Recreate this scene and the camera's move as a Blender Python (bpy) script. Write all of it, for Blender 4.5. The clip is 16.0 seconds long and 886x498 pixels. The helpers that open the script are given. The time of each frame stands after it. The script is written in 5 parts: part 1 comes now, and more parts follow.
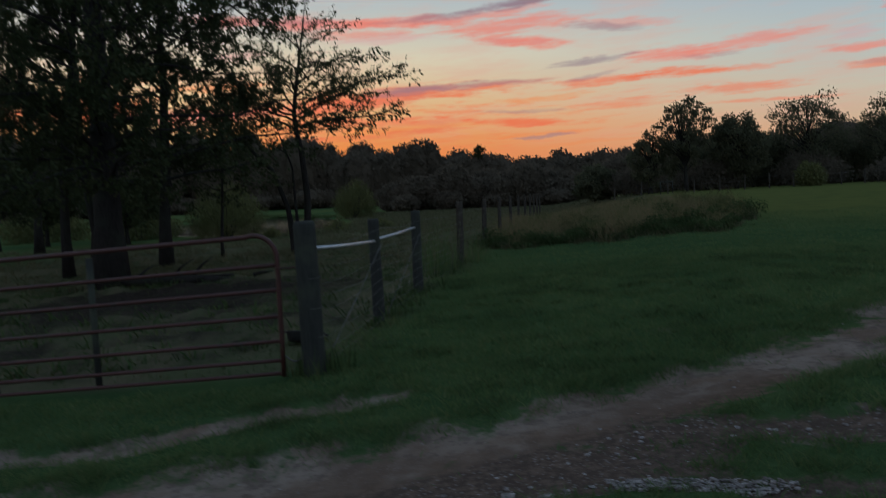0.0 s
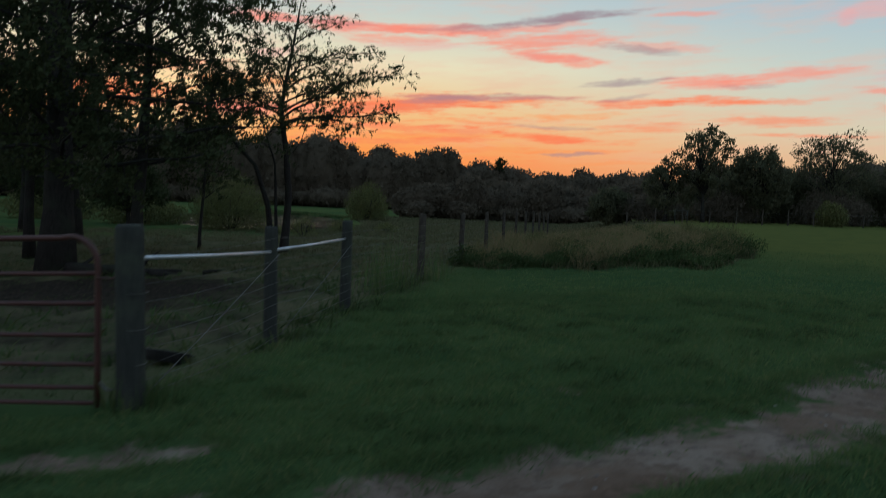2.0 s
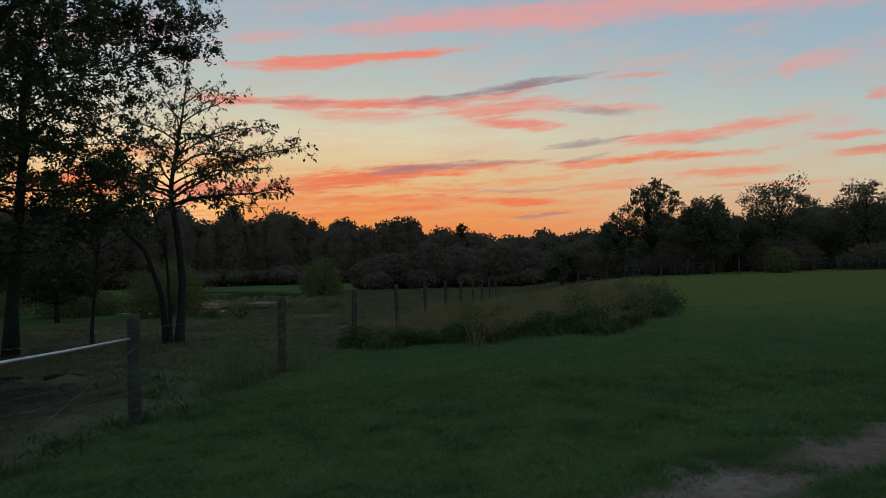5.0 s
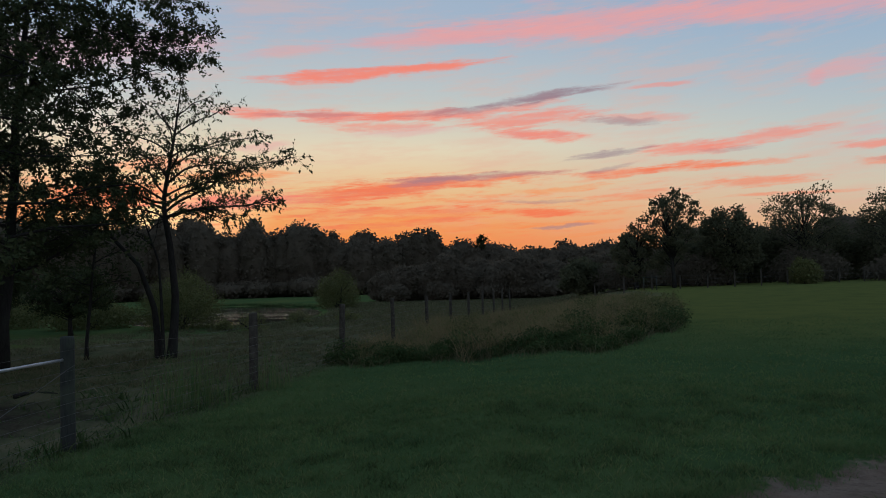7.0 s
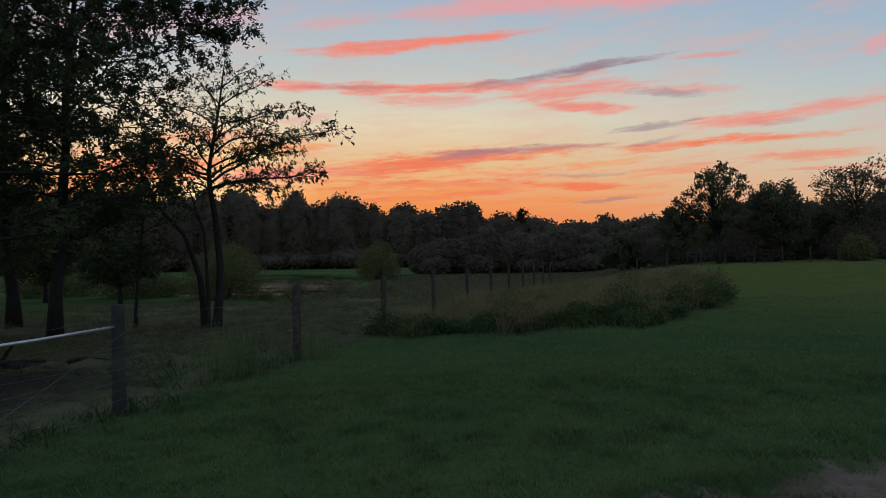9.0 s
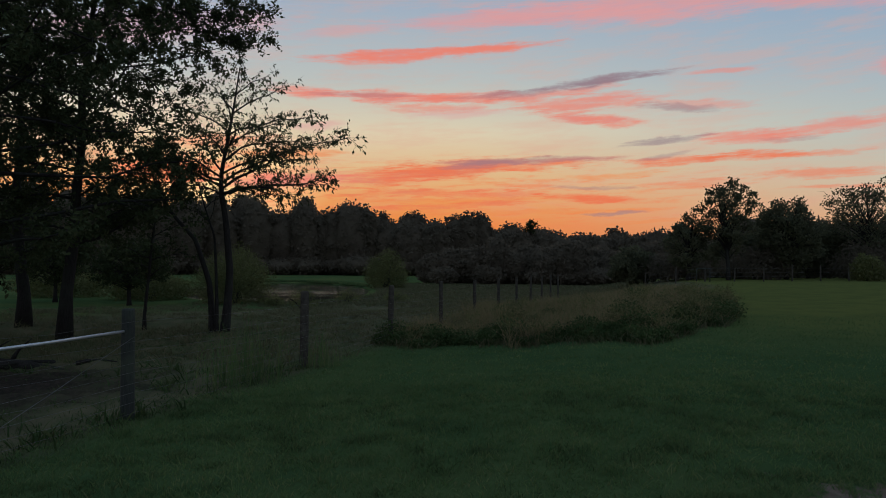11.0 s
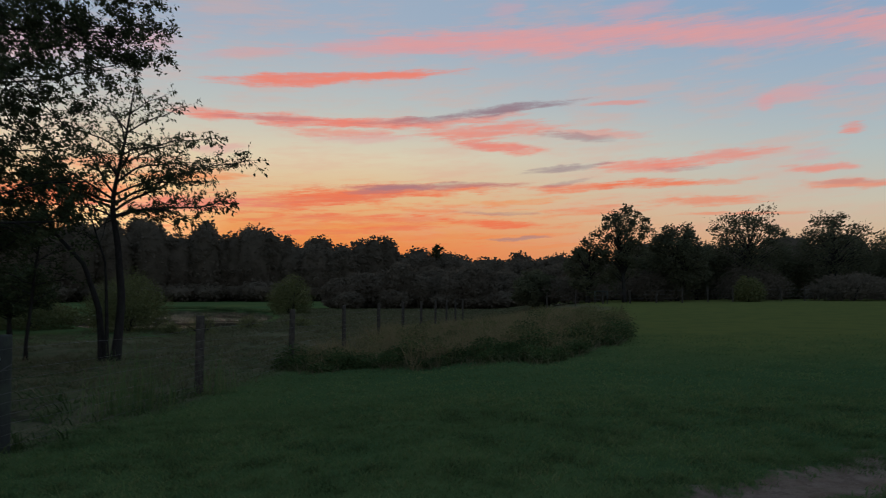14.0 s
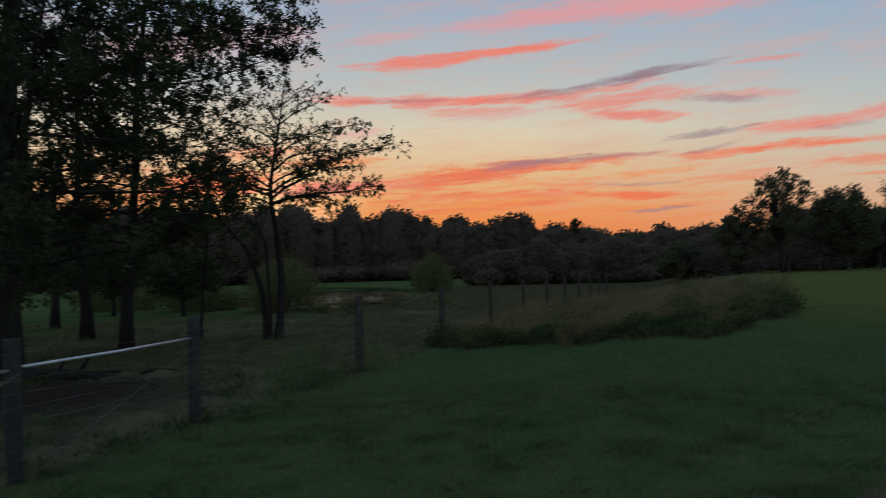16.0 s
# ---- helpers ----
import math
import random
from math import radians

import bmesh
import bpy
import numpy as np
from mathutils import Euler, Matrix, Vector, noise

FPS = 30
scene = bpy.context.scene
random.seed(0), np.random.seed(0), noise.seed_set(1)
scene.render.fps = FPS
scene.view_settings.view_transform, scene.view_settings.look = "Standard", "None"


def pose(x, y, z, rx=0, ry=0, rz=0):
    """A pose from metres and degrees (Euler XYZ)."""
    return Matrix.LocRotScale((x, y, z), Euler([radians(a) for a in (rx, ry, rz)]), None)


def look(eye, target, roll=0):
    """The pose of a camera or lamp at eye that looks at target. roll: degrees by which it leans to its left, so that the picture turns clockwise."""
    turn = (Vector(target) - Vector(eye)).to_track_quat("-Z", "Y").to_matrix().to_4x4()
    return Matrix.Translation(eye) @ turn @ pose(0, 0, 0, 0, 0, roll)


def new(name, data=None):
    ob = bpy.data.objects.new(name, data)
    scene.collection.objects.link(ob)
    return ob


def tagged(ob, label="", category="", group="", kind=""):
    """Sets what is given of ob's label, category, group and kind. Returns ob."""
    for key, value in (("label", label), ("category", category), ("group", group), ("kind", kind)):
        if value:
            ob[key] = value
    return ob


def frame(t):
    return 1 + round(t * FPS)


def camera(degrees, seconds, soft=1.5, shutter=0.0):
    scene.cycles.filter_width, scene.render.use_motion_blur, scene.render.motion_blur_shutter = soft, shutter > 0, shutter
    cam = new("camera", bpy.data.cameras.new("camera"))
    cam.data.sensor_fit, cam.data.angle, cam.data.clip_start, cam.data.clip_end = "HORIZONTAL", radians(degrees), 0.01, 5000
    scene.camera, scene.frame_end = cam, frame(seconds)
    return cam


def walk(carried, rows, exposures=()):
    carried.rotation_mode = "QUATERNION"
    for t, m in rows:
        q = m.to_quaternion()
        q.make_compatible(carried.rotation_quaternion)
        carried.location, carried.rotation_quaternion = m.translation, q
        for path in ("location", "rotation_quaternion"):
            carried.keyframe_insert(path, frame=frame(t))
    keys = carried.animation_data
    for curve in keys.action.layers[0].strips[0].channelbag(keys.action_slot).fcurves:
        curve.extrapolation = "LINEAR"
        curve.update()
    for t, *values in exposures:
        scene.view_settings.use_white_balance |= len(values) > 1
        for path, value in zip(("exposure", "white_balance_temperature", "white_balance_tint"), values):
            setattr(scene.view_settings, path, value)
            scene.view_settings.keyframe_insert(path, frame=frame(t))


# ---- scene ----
cam = camera(63.6, 16.0, soft=0.7, shutter=0.8)
PATH = [
    (0, (1.423, 0.88, 1.655), (1.276, 2.868, 1.489), -2.4),
    (0.5, (1.651, 1.144, 1.632), (1.527, 3.127, 1.406), -1.8),
    (1, (1.986, 1.445, 1.673), (1.798, 3.427, 1.478), -1.2),
    (1.5, (2.28, 1.798, 1.688), (2.015, 3.772, 1.506), 0.3),
    (2, (2.606, 2.142, 1.718), (2.407, 4.127, 1.576), 2.4),
    (2.5, (2.939, 2.388, 1.803), (2.714, 4.375, 1.789), 1.1),
    (3, (3.219, 2.735, 1.815), (2.966, 4.719, 1.861), 0.0),
    (3.5, (3.541, 2.975, 1.848), (3.311, 4.961, 1.892), -0.3),
    (4, (3.894, 3.288, 1.896), (3.677, 5.275, 1.984), 0.1),
    (4.5, (4.261, 3.52, 1.872), (4.141, 5.516, 1.916), -1.4),
    (7, (5.397, 4.476, 1.904), (5.207, 6.465, 1.985), -1.5),
    (7.5, (5.389, 4.487, 1.903), (5.19, 6.477, 1.946), -2.1),
    (8, (5.378, 4.518, 1.899), (5.163, 6.507, 1.907), -2.8),
    (8.5, (5.341, 4.551, 1.891), (5.072, 6.533, 1.897), -1.9),
    (11, (5.347, 4.491, 1.945), (5.022, 6.464, 1.979), 0.5),
    (11.5, (5.368, 4.459, 1.922), (5.05, 6.433, 1.959), 0.8),
    (12, (5.379, 4.461, 1.924), (5.065, 6.435, 1.995), 0.0),
    (12.5, (5.368, 4.502, 1.921), (5.076, 6.479, 2.005), -1.6),
    (13, (5.449, 4.4, 1.916), (5.284, 6.391, 1.999), -1.6),
    (13.5, (5.481, 4.334, 1.911), (5.379, 6.329, 2.006), -1.1),
    (14, (5.484, 4.356, 1.896), (5.417, 6.352, 2.001), 0.1),
    (14.5, (5.48, 4.391, 1.895), (5.46, 6.389, 1.994), 1.2),
    (15, (5.376, 4.464, 1.898), (5.273, 6.46, 1.968), -0.2),
    (15.5, (5.322, 4.482, 1.884), (5.016, 6.457, 1.949), -0.4),
    (16, (5.232, 4.41, 1.899), (4.787, 6.36, 1.943), -1.5),
]
EXPOSURES = [(0.0, -0.15, 6100, 7), (0.5, 0.27, 5800, 7), (1.5, 0.25, 5950, 4), (2.5, 0.02, 6450, -1), (4.5, -0.07, 6450, 0), (7.0, 0.0, 6250, 8), (8.5, 0.0, 6250, 8), (11.0, -0.13, 6300, 8), (16.0, -0.11, 6300, 9)]
walk(cam, [(t, look(eye, target, roll)) for t, eye, target, roll in PATH], EXPOSURES)

# ---------------------------------------------------------------- node helpers


class Nodes:
    """Short hand for building node trees."""

    def __init__(self, tree):
        self.tree = tree

    def add(self, kind, ins=(), **props):
        n = self.tree.nodes.new(kind)
        for k, v in props.items():
            setattr(n, k, v)
        for key, v in (ins.items() if isinstance(ins, dict) else enumerate(ins)):
            if v is None:
                continue
            if isinstance(v, bpy.types.NodeSocket):
                self.tree.links.new(v, n.inputs[key])
            else:
                n.inputs[key].default_value = v
        return n

    def math(self, op, a, b=0.0, clamp=False):
        return self.add("ShaderNodeMath", (a, b), operation=op, use_clamp=clamp).outputs[0]

    def noise(self, vec, scale, detail=4.0, rough=0.55):
        return self.add("ShaderNodeTexNoise", {"Vector": vec, "Scale": scale, "Detail": detail, "Roughness": rough}).outputs["Fac"]

    def ramp(self, fac, stops):
        n = self.add("ShaderNodeValToRGB", (fac,))
        r = n.color_ramp
        while len(r.elements) < len(stops):
            r.elements.new(0.5)
        for e, (p, c) in zip(r.elements, stops):
            e.position, e.color = p, (*c, 1.0)
        return n.outputs[0]

    def mix(self, fac, a, b):
        n = self.add("ShaderNodeMix", {}, data_type="RGBA")
        for sock, v in ((n.inputs[0], fac), (n.inputs[6], a), (n.inputs[7], b)):
            if isinstance(v, bpy.types.NodeSocket):
                self.tree.links.new(v, sock)
            else:
                sock.default_value = v if isinstance(v, float) else (*v, 1.0)
        return n.outputs[2]

    def step(self, v, lo, hi):
        return self.add("ShaderNodeMapRange", (v, lo, hi, 0.0, 1.0), interpolation_type="SMOOTHSTEP").outputs[0]

    def xyz(self, x, y, z=0.0):
        return self.add("ShaderNodeCombineXYZ", (x, y, z)).outputs[0]


# ---------------------------------------------------------------- sky after sunset
world = bpy.data.worlds.new("dusk_sky")
scene.world = world
world.use_nodes = True
world.node_tree.nodes.clear()
N = Nodes(world.node_tree)
way = N.add("ShaderNodeTexCoord").outputs["Generated"]
sep = N.add("ShaderNodeSeparateXYZ", (way,)).outputs
az = N.math("ADD", N.math("MULTIPLY", N.math("ARCTAN2", sep[0], sep[1]), 57.2958), 0.7)
el = N.math("MULTIPLY", N.math("ARCSINE", sep[2]), 57.2958)
elf = N.math("DIVIDE", el, 60.0, clamp=True)
SUN_AZ = -26.5
warm = N.ramp(elf, [(0.0, (0.80, 0.17, 0.03)), (0.045, (0.92, 0.25, 0.055)), (0.075, (0.91, 0.35, 0.105)), (0.115, (0.84, 0.51, 0.24)),
                    (0.17, (0.80, 0.67, 0.46)), (0.235, (0.55, 0.57, 0.54)), (0.33, (0.39, 0.465, 0.565)), (0.55, (0.29, 0.39, 0.54)), (1.0, (0.25, 0.34, 0.48))])
cool = N.ramp(elf, [(0.0, (0.62, 0.30, 0.20)), (0.05, (0.70, 0.46, 0.28)), (0.10, (0.62, 0.56, 0.44)), (0.16, (0.49, 0.55, 0.54)),
                    (0.235, (0.38, 0.47, 0.56)), (0.33, (0.27, 0.40, 0.57)), (0.55, (0.26, 0.38, 0.54)), (1.0, (0.25, 0.34, 0.48))])
off_sun = N.math("ABSOLUTE", N.math("SUBTRACT", az, SUN_AZ))
sky = N.mix(N.step(off_sun, 14.0, 62.0), warm, cool)
dusk = N.ramp(elf, [(0.0, (0.36, 0.42, 0.52)), (0.15, (0.46, 0.48, 0.58)), (0.35, (0.38, 0.48, 0.62)), (1.0, (0.25, 0.36, 0.51))])
sky = N.mix(N.step(off_sun, 60.0, 130.0), sky, dusk)
# the bright spot over the set sun
gx = N.math("DIVIDE", N.math("SUBTRACT", az, SUN_AZ), 9.0)
gy = N.math("DIVIDE", N.math("SUBTRACT", el, 5.2), 4.6)
glow = N.math("SUBTRACT", 1.0, N.math("SQRT", N.math("ADD", N.math("MULTIPLY", gx, gx), N.math("MULTIPLY", gy, gy))), clamp=True)
sky = N.mix(N.math("MULTIPLY", glow, 0.8), sky, (1.2, 0.86, 0.42))

# streaks of cloud: wind-drawn noise frays each one
slant = N.math("SUBTRACT", el, N.math("MULTIPLY", az, 0.045))
n_wide = N.noise(N.xyz(N.math("MULTIPLY", az, 0.16), N.math("MULTIPLY", slant, 0.8), 3.1), 0.9, 4.0, 0.6)
n_fine = N.noise(N.xyz(N.math("MULTIPLY", az, 0.36), N.math("MULTIPLY", slant, 3.3), 1.7), 1.0, 10.0, 0.68)
n_warp = N.noise(N.xyz(N.math("MULTIPLY", az, 0.22), N.math("MULTIPLY", el, 0.4), 7.7), 1.0, 5.0, 0.6)
el_w = N.math("ADD", el, N.math("MULTIPLY", N.math("SUBTRACT", n_warp, 0.5), 1.1))
fray = N.math("ADD", N.math("MULTIPLY", N.math("SUBTRACT", n_fine, 0.5), 3.4), N.math("MULTIPLY", N.math("SUBTRACT", n_wide, 0.5), 1.2))
n_tone = N.noise(N.xyz(N.math("MULTIPLY", az, 0.35), N.math("MULTIPLY", slant, 1.8), 11.3), 1.0, 7.0, 0.62)
shade = N.math("MULTIPLY", N.step(n_tone, 0.40, 0.75), 0.5)


def cloud(sky, colour, dull, wisp, az0, el0, az1, el1, thick, cover):
    """A streak of cloud between two directions, in degrees; its edges thin out and fray with the noise."""
    half, tilt = 0.5 * math.hypot(az1 - az0, el1 - el0), math.atan2(el1 - el0, az1 - az0)
    c, s = math.cos(tilt), math.sin(tilt)
    a, e = N.math("SUBTRACT", az, 0.5 * (az0 + az1)), N.math("SUBTRACT", el_w, 0.5 * (el0 + el1))
    u = N.math("DIVIDE", N.math("ADD", N.math("MULTIPLY", a, c), N.math("MULTIPLY", e, s)), 1.12 * half)
    v = N.math("DIVIDE", N.math("SUBTRACT", N.math("MULTIPLY", e, c), N.math("MULTIPLY", a, s)), 1.3 * thick + 0.04)
    body = N.math("SUBTRACT", 1.0, N.math("ADD", N.math("MULTIPLY", u, u), N.math("MULTIPLY", v, v)))
    veil = N.step(N.math("ADD", body, N.math("MULTIPLY", fray, wisp)), -0.35, 1.15)
    return N.mix(N.math("MULTIPLY", veil, cover), sky, N.mix(shade, colour, dull))


veil = N.math("MULTIPLY", N.step(N.math("ADD", n_wide, N.math("MULTIPLY", n_fine, 0.5)), 0.66, 1.0), N.math("MULTIPLY", N.step(el, 2.0, 5.0), N.math("SUBTRACT", 1.0, N.step(el, 22.0, 45.0))))
sky = N.mix(N.math("MULTIPLY", veil, 0.32), sky, (0.80, 0.40, 0.30))
low = N.math("MULTIPLY", N.step(el, 2.2, 3.6), N.math("SUBTRACT", 1.0, N.step(el, 6.0, 9.5)))
low = N.math("MULTIPLY", low, N.math("SUBTRACT", 1.0, N.step(off_sun, 22.0, 50.0)))
sky = N.mix(N.math("MULTIPLY", N.math("MULTIPLY", N.step(n_fine, 0.47, 0.66), low), 0.6), sky, (0.93, 0.24, 0.085))
# each: bearing and height of the two ends, half thickness, cover
PINK = [(-13.2, 18.48, 4.1, 19.37, 0.59, 0.75), (-5.1, 19.24, 19.3, 18.92, 0.91, 0.9), (13.0, 19.29, 31.1, 17.78, 0.91, 0.85), (27.0, 18.15, 43.2, 15.5, 1.02, 0.7), (2.3, 21.31, 5.5, 21.86, 0.50, 0.4), (11.3, 20.56, 16.9, 20.92, 0.63, 0.5), (-21.3, 17.07, -11.4, 18.33, 0.32, 0.4), (-39.6, 15.74, -21.3, 18.07, 0.91, 0.5), (-11.4, 11.64, -3.0, 11.77, 0.36, 0.45), (22.0, 13.61, 28.3, 13.99, 0.45, 0.6), (22.8, 13.13, 23.9, 13.53, 0.41, 0.6), (28.6, 14.32, 32.0, 14.27, 0.32, 0.45), (25.3, 9.29, 27.8, 9.47, 0.36, 0.4), (-20.7, 10.03, -16.6, 10.68, 0.32, 0.5)]
SALMON = [(-27.0, 6.0, -15.0, 6.6, 0.6, 0.9), (-20.0, 15.37, -0.5, 17.04, 0.34, 0.95), (-15.8, 16.07, -2.3, 16.82, 0.23, 0.7), (-22.0, 13.1, -15.3, 12.89, 0.32, 0.9), (-18.3, 12.96, -7.8, 12.89, 0.34, 0.95), (-11.4, 12.81, -1.9, 13.19, 0.32, 0.85), (-6.0, 12.79, 5.4, 13.58, 0.32, 0.75), (-13.1, 12.14, -4.1, 12.03, 0.27, 0.6), (-3.0, 12.21, 7.7, 12.69, 0.50, 0.75), (-1.4, 11.69, 6.5, 10.7, 0.41, 0.9), (6.8, 12.1, 15.1, 11.66, 0.23, 0.45), (10.4, 14.13, 15.1, 14.19, 0.16, 0.55), (10.7, 9.35, 18.7, 9.24, 0.41, 0.85), (15.5, 9.5, 23.8, 9.8, 0.34, 0.75), (28.0, 11.09, 29.8, 11.13, 0.36, 0.95), (24.7, 8.56, 29.2, 8.37, 0.18, 0.85)]
REDDISH = [(6.3, 7.78, 13.7, 7.89, 0.27, 0.8), (11.2, 7.93, 18.9, 7.96, 0.29, 0.95), (17.1, 7.97, 22.3, 7.86, 0.16, 0.5), (-17.4, 6.33, -7.8, 7.3, 0.59, 0.8), (-13.1, 6.89, -2.3, 7.85, 0.59, 0.9), (-7.8, 7.3, 4.1, 7.99, 0.36, 0.8), (-16.9, 5.38, -4.1, 5.58, 0.23, 0.7), (-1.4, 5.14, 7.8, 4.81, 0.23, 0.9), (-7.7, 5.2, -0.5, 5.36, 0.18, 0.6), (15.8, 6.51, 23.0, 6.5, 0.27, 0.7), (17.5, 5.68, 25.9, 5.42, 0.11, 0.6), (7.6, 5.79, 14.1, 6.0, 0.32, 0.45), (-14.8, 4.2, -2.3, 4.68, 0.18, 0.6), (-35.1, 5.93, -24.2, 7.19, 0.91, 0.85), (-31.2, 8.45, -22.3, 9.38, 0.41, 0.7), (26.0, 7.39, 31.8, 7.12, 0.25, 0.75)]
GLOW = [(-24.5, 8.2, -16.5, 8.7, 0.4, 0.6), (-17.3, 4.76, 4.0, 5.03, 0.16, 0.5), (-11.3, 3.72, 8.5, 4.17, 0.14, 0.45), (0.4, 6.58, 8.5, 7.02, 0.20, 0.6), (4.0, 3.04, 12.0, 3.33, 0.11, 0.35), (-22.2, 3.49, -11.3, 3.72, 0.20, 0.5), (-36.3, 3.62, -26.1, 3.6, 0.50, 0.7)]
SLATE = [(-7.3, 12.98, 2.3, 13.69, 0.20, 0.6), (-1.4, 13.54, 9.0, 14.4, 0.29, 0.85), (2.3, 13.86, 6.8, 14.28, 0.18, 0.6), (6.8, 12.02, 12.5, 11.45, 0.20, 0.55), (5.4, 9.13, 11.8, 9.66, 0.20, 0.7), (-9.6, 7.81, 4.5, 8.17, 0.20, 0.55), (-8.7, 7.51, -2.3, 7.89, 0.23, 0.45), (-19.1, 12.99, -11.4, 13.07, 0.14, 0.4), (6.7, 7.95, 10.3, 8.4, 0.14, 0.45), (2.2, 3.82, 6.9, 4.01, 0.09, 0.6), (0.4, 5.86, 6.7, 5.72, 0.11, 0.4), (15.5, 8.98, 19.5, 9.02, 0.14, 0.35), (26.7, 7.5, 30.5, 7.34, 0.11, 0.3)]
for streaks, colour, dull, wisp in ((GLOW, (0.93, 0.27, 0.075), (0.80, 0.28, 0.13), 1.0), (PINK, (0.80, 0.36, 0.355), (0.60, 0.37, 0.43), 0.6), (REDDISH, (0.92, 0.195, 0.085), (0.72, 0.22, 0.15), 1.0),
                              (SALMON, (0.90, 0.245, 0.175), (0.72, 0.28, 0.26), 0.9), (SLATE, (0.31, 0.215, 0.255), (0.40, 0.24, 0.26), 0.9)):
    for streak in streaks:
        sky = cloud(sky, colour, dull, wisp, *streak[:5], streak[5] * (1.0 - 0.007 * max(0.0, streak[0])))
sky = N.mix(N.step(el, -0.6, -0.1), (0.02, 0.022, 0.018), sky)
N.add("ShaderNodeOutputWorld", {"Surface": N.add("ShaderNodeBackground", {"Color": sky, "Strength": 1.0}).outputs[0]})


# ---------------------------------------------------------------- materials
def material(name, build, rough=0.8, metal=0.0, spec=0.3, bump=None, translucent=0.0):
    """A principled material: build(N, object coordinates) gives the colour; bump: (scale, depth)."""
    m = bpy.data.materials.new(name)
    m.use_nodes = True
    m.node_tree.nodes.clear()
    n = Nodes(m.node_tree)
    co = n.add("ShaderNodeTexCoord").outputs["Object"]
    ins = {"Base Color": build(n, co), "Roughness": rough, "Metallic": metal, "Specular IOR Level": spec}
    if bump:
        h = n.noise(co, bump[0], 6.0, 0.65)
        ins["Normal"] = n.add("ShaderNodeBump", {"Height": h, "Strength": 1.0, "Distance": bump[1]}).outputs[0]
    out = n.add("ShaderNodeBsdfPrincipled", ins).outputs[0]
    if translucent:
        t = n.add("ShaderNodeBsdfTranslucent", {"Color": ins["Base Color"]}).outputs[0]
        out = n.add("ShaderNodeMixShader", (translucent, out, t)).outputs[0]
    n.add("ShaderNodeOutputMaterial", {"Surface": out})
    return m


def two_tone(a, b, scale, c=None):
    """Colour that drifts from a to b with noise at two scales."""

    def build(n, co):
        f = n.noise(co, scale, 5.0, 0.6)
        g = n.noise(co, scale * 9.0, 3.0, 0.6)
        col = n.mix(n.step(f, 0.35, 0.65), a, b)
        return n.mix(n.math("MULTIPLY", n.step(g, 0.45, 0.75), 0.6), col, c or tuple(0.6 * v for v in a))

    return build


def leafy(a, b, c):
    """Leaf colour that differs from leaf to leaf and from bough to bough."""

    def build(n, co):
        r = n.add("ShaderNodeNewGeometry").outputs["Random Per Island"]
        col = n.ramp(r, [(0.0, a), (0.55, b), (1.0, c)])
        return n.mix(n.math("MULTIPLY", n.step(n.noise(co, 0.6, 3.0), 0.4, 0.65), 0.5), col, tuple(0.65 * v for v in a))

    return build


def bark(n, co):
    s = n.add("ShaderNodeMapping", {"Vector": co, "Scale": (1.0, 1.0, 0.22)}).outputs[0]
    f = n.noise(s, 22.0, 6.0, 0.7)
    return n.mix(n.step(n.noise(co, 2.0), 0.45, 0.7), n.ramp(f, [(0.3, (0.014, 0.013, 0.012)), (0.7, (0.036, 0.033, 0.030))]), (0.030, 0.035, 0.026))


def timber(n, co):
    s = n.add("ShaderNodeMapping", {"Vector": co, "Scale": (1.0, 1.0, 0.08)}).outputs[0]
    f = n.noise(s, 60.0, 6.0, 0.7)
    col = n.ramp(f, [(0.3, (0.018, 0.021, 0.019)), (0.7, (0.043, 0.047, 0.042))])
    return n.mix(n.math("MULTIPLY", n.step(n.noise(co, 3.0), 0.45, 0.7), 0.6), col, (0.058, 0.070, 0.048))


def rusty_red(n, co):
    f = n.noise(co, 9.0, 6.0, 0.7)
    return n.mix(n.step(f, 0.5, 0.68), (0.054, 0.018, 0.014), (0.034, 0.023, 0.018))


